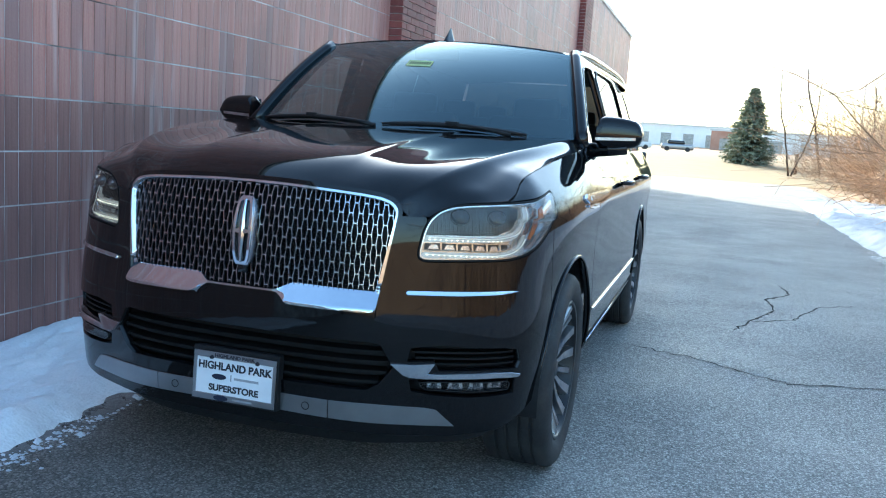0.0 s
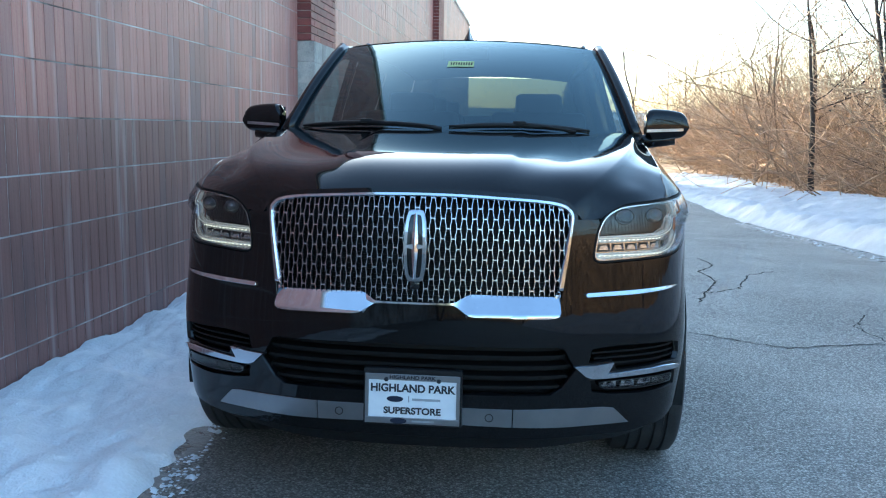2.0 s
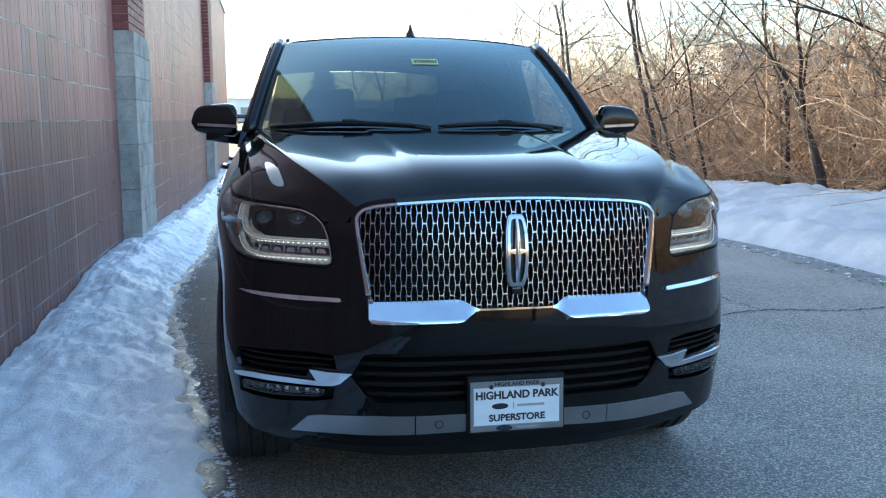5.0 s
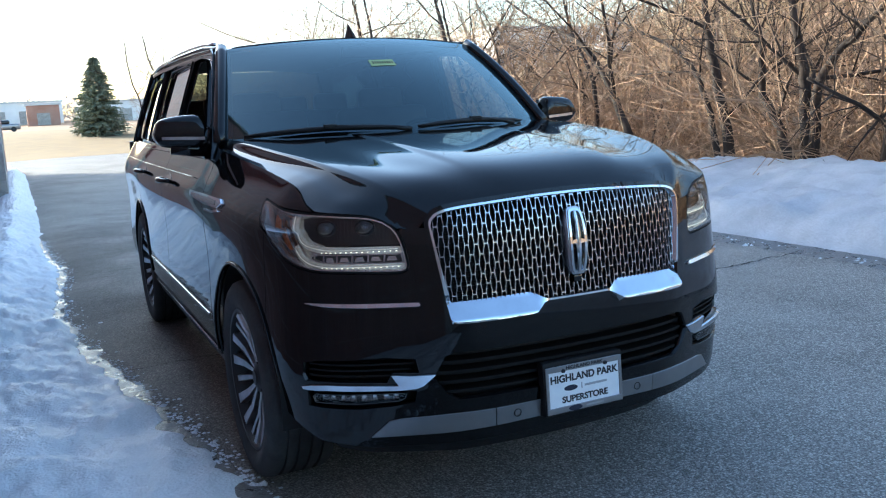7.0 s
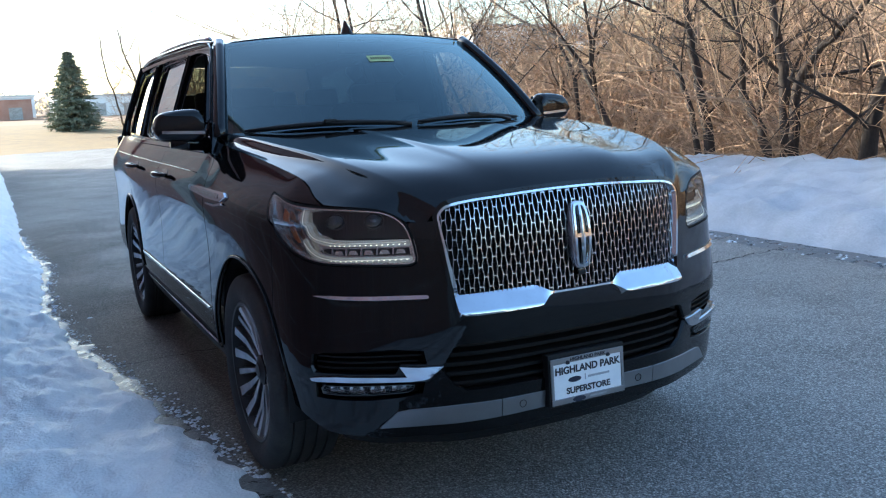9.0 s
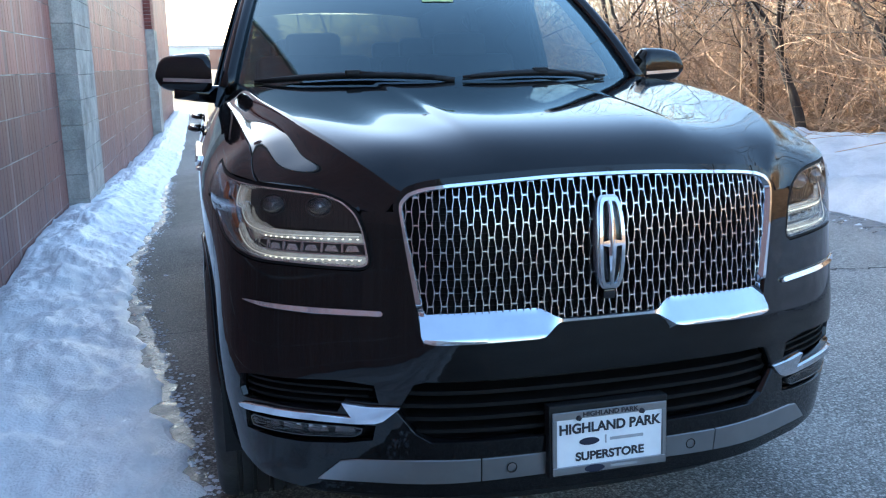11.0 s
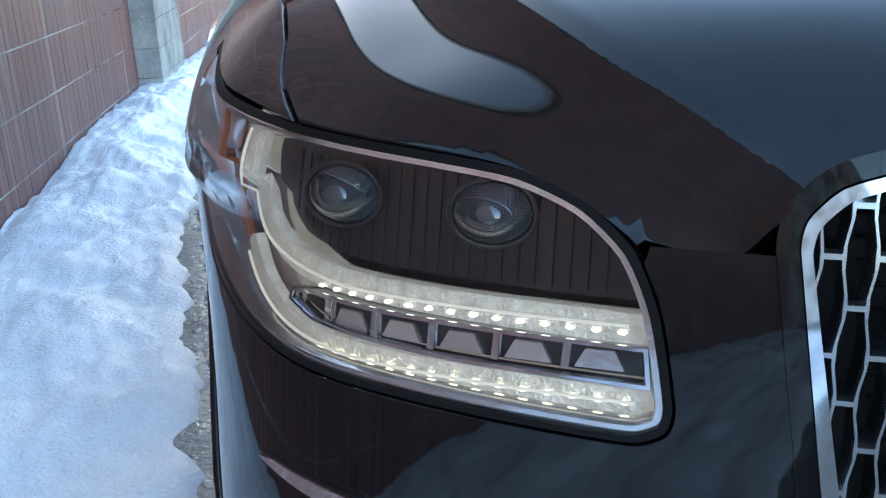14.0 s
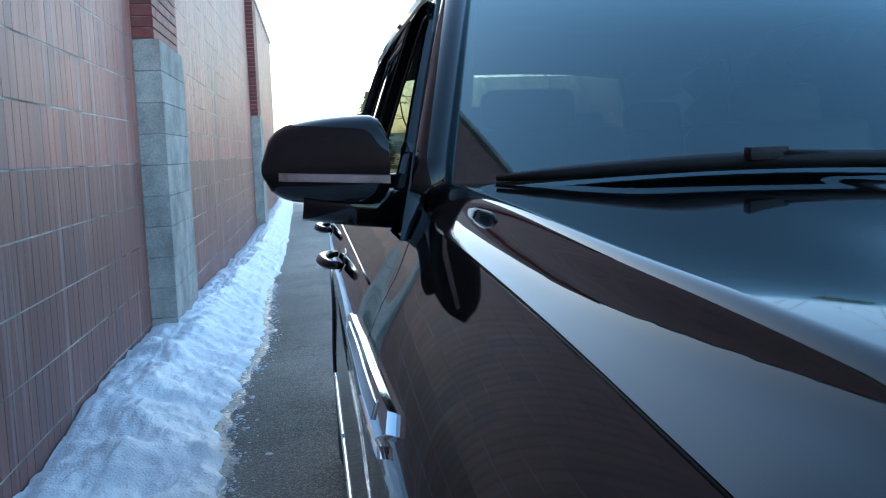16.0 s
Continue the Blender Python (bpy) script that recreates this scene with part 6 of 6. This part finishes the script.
bare_tree(8.0, 5.05, 7.5, 0.12, 13, course=[(0, -0.1, 0.9), (0, -0.35, 1.7), (0, -0.8, 3.0), (0, -1.2, 5.0)], fork=0.2)
bare_tree(7.4, 14.4, 8.0, 0.085, 21, course=[(0, 0.5, 0.9), (0, 1.2, 2.1), (0, 1.9, 3.4), (0, 2.5, 4.8), (0, 2.8, 6.5)], fork=0.3)
bare_tree(7.5, 14.3, 7.0, 0.065, 22, course=[(0, 0.0, 0.8), (0, 0.6, 1.6), (0, 1.5, 2.8), (0, 2.2, 4.0), (0, 2.4, 5.5)], fork=0.3)
bare_tree(8.6, 11.9, 6.0, 0.065, 34, course=[(0, 0.1, 1.2), (0, 0.3, 2.2), (0, 1.0, 3.2), (0, 1.3, 4.8)], fork=0.3)
bare_tree(7.3, 19.8, 7.0, 0.075, 55, course=[(0, 0.2, 1.5), (0, 0.5, 2.8), (0, 1.2, 4.6), (0, 1.5, 6.0)], fork=0.35)
bare_tree(8.8, 1.6, 7.0, 0.09, 61, lean=(-0.1, 0.1))
bare_tree(9.5, 27.0, 6.5, 0.09, 71, fork=0.4)
bare_tree(10.5, 36.0, 6.0, 0.09, 81, fork=0.4)
bare_tree(5.9, 58.0, 9.0, 0.09, 101, stems=2, fork=0.35)
bare_tree(8.2, 63.0, 8.5, 0.10, 102, fork=0.3)
bare_tree(11.0, 60.0, 7.0, 0.09, 103, lean=(0.1, 0), fork=0.3)
rnd = random.Random(404)
for i in range(16):
    y = 2.5 + 1.15 * i + rnd.uniform(-0.4, 0.4)
    bare_tree(rnd.uniform(8.4, 11.0), y, rnd.uniform(3.6, 5.4), rnd.uniform(0.022, 0.04), 500 + i, lean=(rnd.uniform(-0.3, 0.3), rnd.uniform(-0.25, 0.25)), fork=0.25)
# unseen trees, added beside and behind the camera for the car to reflect
bare_tree(9.4, -3.0, 8.0, 0.12, 91)
bare_tree(9.0, -8.0, 8.0, 0.12, 95, stems=2)
bare_tree(5.5, -16.0, 8.5, 0.14, 97)
bare_tree(-1.0, -22.0, 9.0, 0.14, 98, stems=2)


def bush_mesh(seed, height, spread_, n, kids=7):
    """A tangle of arching stems, each with crooked side twigs that fork again."""
    rnd = random.Random(seed)
    verts, faces = [], []
    for _ in range(n):
        a, q = rnd.uniform(0, 2 * math.pi), spread_ * math.sqrt(rnd.random())
        p = Vector((q * math.cos(a), q * math.sin(a), -0.05))
        d = Vector((rnd.gauss(0, 0.7), rnd.gauss(0, 0.7), 1))
        h = height * rnd.uniform(0.5, 1.1)
        r = rnd.uniform(0.004, 0.011)
        pts, rad, _ = limb(verts, faces, p, d, h, r, r * 0.4, rnd, 3, 0.75, -0.03)
        for i in range(kids):
            k = rnd.randint(1, len(pts) - 2)
            out = Vector((rnd.uniform(-1, 1), rnd.uniform(-1, 1), rnd.uniform(-0.8, 0.7)))
            tw, tr, _ = limb(verts, faces, pts[k], (pts[k + 1] - pts[k]).normalized() * 0.6 + out * 1.2, h * rnd.uniform(0.2, 0.45), rad[k] * 0.7, 0.003, rnd, 3, 0.9, 0.0)
            if i % 2:
                m = rnd.randint(1, len(tw) - 2)
                limb(verts, faces, tw[m], Vector((rnd.uniform(-1, 1), rnd.uniform(-1, 1), rnd.uniform(-0.6, 0.9))), h * rnd.uniform(0.10, 0.22), tr[m] * 0.8, 0.002, rnd, 3, 0.9, 0.0)
    me = bpy.data.meshes.new("twigs")
    me.from_pydata([tuple(v) for v in verts], [], faces)
    me.materials.append(TWIG)
    return me


BUSHES = [bush_mesh(100 + i, h, w, 21) for i, (h, w) in enumerate(((2.8, 1.2), (3.4, 1.3), (2.3, 1.2), (3.8, 1.4)))]
rnd = random.Random(77)
spots = [(rnd.uniform(8.9, 12.5), rnd.uniform(-10, 10), 1.35) for _ in range(45)] + [(rnd.uniform(9.3, 12.6), rnd.uniform(10, 48), 2.0) for _ in range(80)]
spots += [(rnd.uniform(12, 24), rnd.uniform(-10, 60), 2.0) for _ in range(85)]
# the tangles at y -34 to -24 are unseen, added for reflections
spots += [(rnd.uniform(-12, 9), rnd.uniform(-34, -24), 1.4) for _ in range(20)] + [(rnd.uniform(8.0, 14), rnd.uniform(33, 66), 1.45) for _ in range(50)]


def scatter(name, places, kinds, label):
    """One thicket: copies of a few tangles, turned and scaled, in one mesh."""
    data = []
    for me in kinds:
        co = np.empty(len(me.vertices) * 3)
        me.vertices.foreach_get("co", co)
        data.append((co.reshape(-1, 3), [tuple(p.vertices) for p in me.polygons]))
    verts, faces, o = [], [], 0
    for x, y, k in places:
        co, polys = rnd.choice(data)
        a, q = rnd.uniform(0, 6.28), k * rnd.uniform(0.75, 1.25)
        ca, sa = math.cos(a) * q, math.sin(a) * q
        verts.append(co @ np.array(((ca, sa, 0), (-sa, ca, 0), (0, 0, q))) + np.array((x, y, ground_z(x, y))))
        faces += [tuple(i + o for i in p) for p in polys]
        o += len(co)
    me = bpy.data.meshes.new(name)
    me.from_pydata(np.concatenate(verts).tolist(), [], faces)
    me.materials.append(TWIG)
    return tagged(new(name, me), label, "bush", kind="stuff")


scatter("brush", spots, BUSHES, "tangle of leafless tan brush behind the snow bank")

# the hillside beyond, one thicket
thin = [bush_mesh(200 + i, 3.0, 1.3, 10, 5) for i in range(3)]
scatter("hillside_brush", [(rnd.uniform(22, 72), rnd.uniform(-14, 95), rnd.uniform(1.6, 2.5)) for _ in range(300)], thin, "thicket of bare tan brush on the hillside")


def spruce(x, y, height):
    rnd = random.Random(5)
    t = tagged(new("spruce"), "dense blue-green spruce tree beside the yard", "tree")
    t.location = (x, y, ground_z(x, y) - 0.05)
    v, f = tube([(0, 0, 0), (0.02, 0, height * 0.5), (0, 0.02, height)], [0.16, 0.09, 0.01], 8)
    mesh("trunk", v, f, BARK, t, smooth=True)
    verts, faces = [], []
    z = 0.25
    while z < height:
        f = z / height
        reach = (2.35 * (1 - f) ** 0.72 * (1 - 0.25 * max(0, 0.22 - f) / 0.22) + 0.05)
        for i in range(int(9 + 16 * (1 - f))):
            a = rnd.uniform(0, 2 * math.pi)
            l = reach * rnd.uniform(0.65, 1.1)
            out = Vector((math.cos(a), math.sin(a), 0))
            for q in range(16):
                g = 0.15 + 0.85 * q / 15
                c = out * l * g + Vector((0, 0, z - 0.30 * l * g + 0.12 * l * g * g))
                for _ in range(2):
                    s = 0.13 + 0.18 * (1 - g) + 0.05
                    d = Vector((rnd.uniform(-1, 1), rnd.uniform(-1, 1), rnd.uniform(-0.8, 0.3))).normalized() * s + out * 0.08
                    e = Vector((rnd.uniform(-1, 1), rnd.uniform(-1, 1), rnd.uniform(-1, 1))).normalized() * s * 0.35
                    k = len(verts)
                    verts += [c - e, c + e, c + d]
                    faces.append((k, k + 1, k + 2))
        z += 0.16
    mesh("crown", verts, faces, NEEDLE, t)


spruce(3.6, 68.0, 5.8)

# ---- distance ----
post = box("fence_post", (6.3, 60.0, ground_z(6.4, 60) - 0.1), (6.5, 60.2, ground_z(6.4, 60) + 1.4), WOOD_POST, bevel=0.02)
tagged(post, "weathered brown wooden post by the yard", "post")
mast = pipe("mast", [(17.0, 110, 0), (16.7, 110, 14.5)], [0.12, 0.05], SATIN)
tagged(mast, "thin tall grey mast far away", "mast")


def far_house(x, y, w, d, h, label, mat=HAZED_WALL):
    b = tagged(new("industrial_building"), label, "building", "far industrial buildings")
    z = ground_z(x, y)
    b.location = (x, y, z)
    box("wall", (-w / 2, 0, -0.5), (w / 2, d, h), mat, b, bevel=0)
    box("roof", (-w / 2 - 0.3, -0.3, h), (w / 2 + 0.3, d + 0.3, h + 0.35), CAP, b, bevel=0)
    n = int(w / 5)
    for i in range(n):
        x0 = -w / 2 + (i + 0.5) * w / n
        box("dock_door", (x0 - 1.2, -0.12, 0.1), (x0 + 1.2, 0.0, h * 0.62), CONCRETE, b, bevel=0)


far_house(2.4, 190, 6, 8, 4.0, "small brick building far across the field", FAR_BRICK)
far_house(-6, 215, 26, 18, 4.8, "long pale building far across the field")
far_house(22, 200, 24, 18, 4.2, "pale flat-roofed building far across the field")
far_house(58, 85, 22, 14, 3.5, "pale flat-roofed building beyond the trees")


def parked_car(x, y, turn, mat):
    t = tagged(new("parked_car"), "small pale car parked far across the field", "car", "cars far away")
    t.matrix_world = pose(x, y, ground_z(x, y), 0, 0, turn)
    bm = bmesh.new()
    add_box(bm, (4.3, 1.75, 0.75), Matrix.Translation((0, 0, 0.62)), 0.22, 3)
    part("body", bm, mat, t, smooth=True)
    bm = bmesh.new()
    add_box(bm, (2.3, 1.5, 0.55), Matrix.Translation((-0.2, 0, 1.2)), 0.25, 3)
    part("cabin", bm, GLOSS_BLACK, t, smooth=True)
    for wx in (-1.35, 1.35):
        for s in (1, -1):
            bm = bmesh.new()
            bmesh.ops.create_cone(bm, cap_ends=True, segments=20, radius1=0.32, radius2=0.32, depth=0.22, matrix=Matrix.Translation((wx, s * 0.78, 0.32)) @ Matrix.Rotation(radians(90), 4, "X"))
            part("wheel", bm, RUBBER, t)


for i, (x, y) in enumerate(((-4.0, 120), (-9.5, 118), (46, 62), (49.5, 66), (53, 71))):
    parked_car(x, y, 12 * i, (SILVER, CAP, CAP)[i % 3])


def far_trees(name, y, x0, x1, h, seed):
    rnd = random.Random(seed)
    verts, faces = [], []
    for _ in range(420):
        x = rnd.uniform(x0, x1)
        yy = y + rnd.uniform(-8, 8)
        hh = h * rnd.uniform(0.5, 1.0) * (0.7 + 0.4 * noise.noise(Vector((x * 0.05, seed, 0))))
        base = Vector((x, yy, ground_z(x, yy)))
        for _ in range(60):
            f = rnd.uniform(0.1, 1.0)
            c = base + Vector((rnd.gauss(0, 1.6) * (1.1 - 0.5 * f), rnd.gauss(0, 1.5), hh * f))
            k = len(verts)
            verts += [c + Vector((rnd.uniform(-0.45, 0.45), rnd.uniform(-0.3, 0.3), rnd.uniform(-0.55, 0.55))) for _ in range(3)]
            faces.append((k, k + 1, k + 2))
    tagged(mesh(name, verts, faces, HAZED_WOOD), "hazy brown line of far leafless woods", "trees", kind="stuff")


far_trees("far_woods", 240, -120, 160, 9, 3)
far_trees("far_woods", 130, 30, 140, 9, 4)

# ---- tiles of the wall, joined where they are far ----
def tile_box(w, h, d, b=0.0035):
    v = [(0, 0, 0), (0, w, 0), (0, w, h), (0, 0, h), (d - b, 0, 0), (d - b, w, 0), (d - b, w, h), (d - b, 0, h), (d, b, b), (d, w - b, b), (d, w - b, h - b), (d, b, h - b)]
    f = [(8, 9, 10, 11), (4, 5, 9, 8), (5, 6, 10, 9), (6, 7, 11, 10), (7, 4, 8, 11), (0, 1, 5, 4), (1, 2, 6, 5), (2, 3, 7, 6), (3, 0, 4, 7)]
    return v, f


TV, TF = tile_box(TILE_W - 0.0048, TILE_H - JOINT, 0.0024, 0.0009)
SHARED = {}
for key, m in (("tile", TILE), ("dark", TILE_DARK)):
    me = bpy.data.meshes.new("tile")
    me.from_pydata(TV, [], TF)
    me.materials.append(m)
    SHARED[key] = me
heap = {"tile": ([], []), "dark": ([], [])}
rnd = random.Random(9)
for c in range(int((34.0 + 6.0) / TILE_W)):
    y = -6.0 + c * TILE_W
    if 7.25 < y < 8.3 or 20.75 < y < 21.8 or y > 33.88:
        continue
    for r in range(-2, 19):
        z = COURSE0 + r * TILE_H
        if z + TILE_H > TOP or z < -0.75:
            continue
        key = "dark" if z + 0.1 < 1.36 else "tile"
        dx = rnd.uniform(-0.0007, 0.0007)
        if 1.35 < y < 3.4 and r >= 0 and z < 5.0:
            o = new("tile", SHARED[key])
            o.parent = wall_east
            o.location = (WALL_X + dx, y, z)
        else:
            v, f = heap[key]
            k = len(v)
            v += [(WALL_X + dx + a, y + b, z + c2) for a, b, c2 in TV]
            f += [tuple(i + k for i in q) for q in TF]
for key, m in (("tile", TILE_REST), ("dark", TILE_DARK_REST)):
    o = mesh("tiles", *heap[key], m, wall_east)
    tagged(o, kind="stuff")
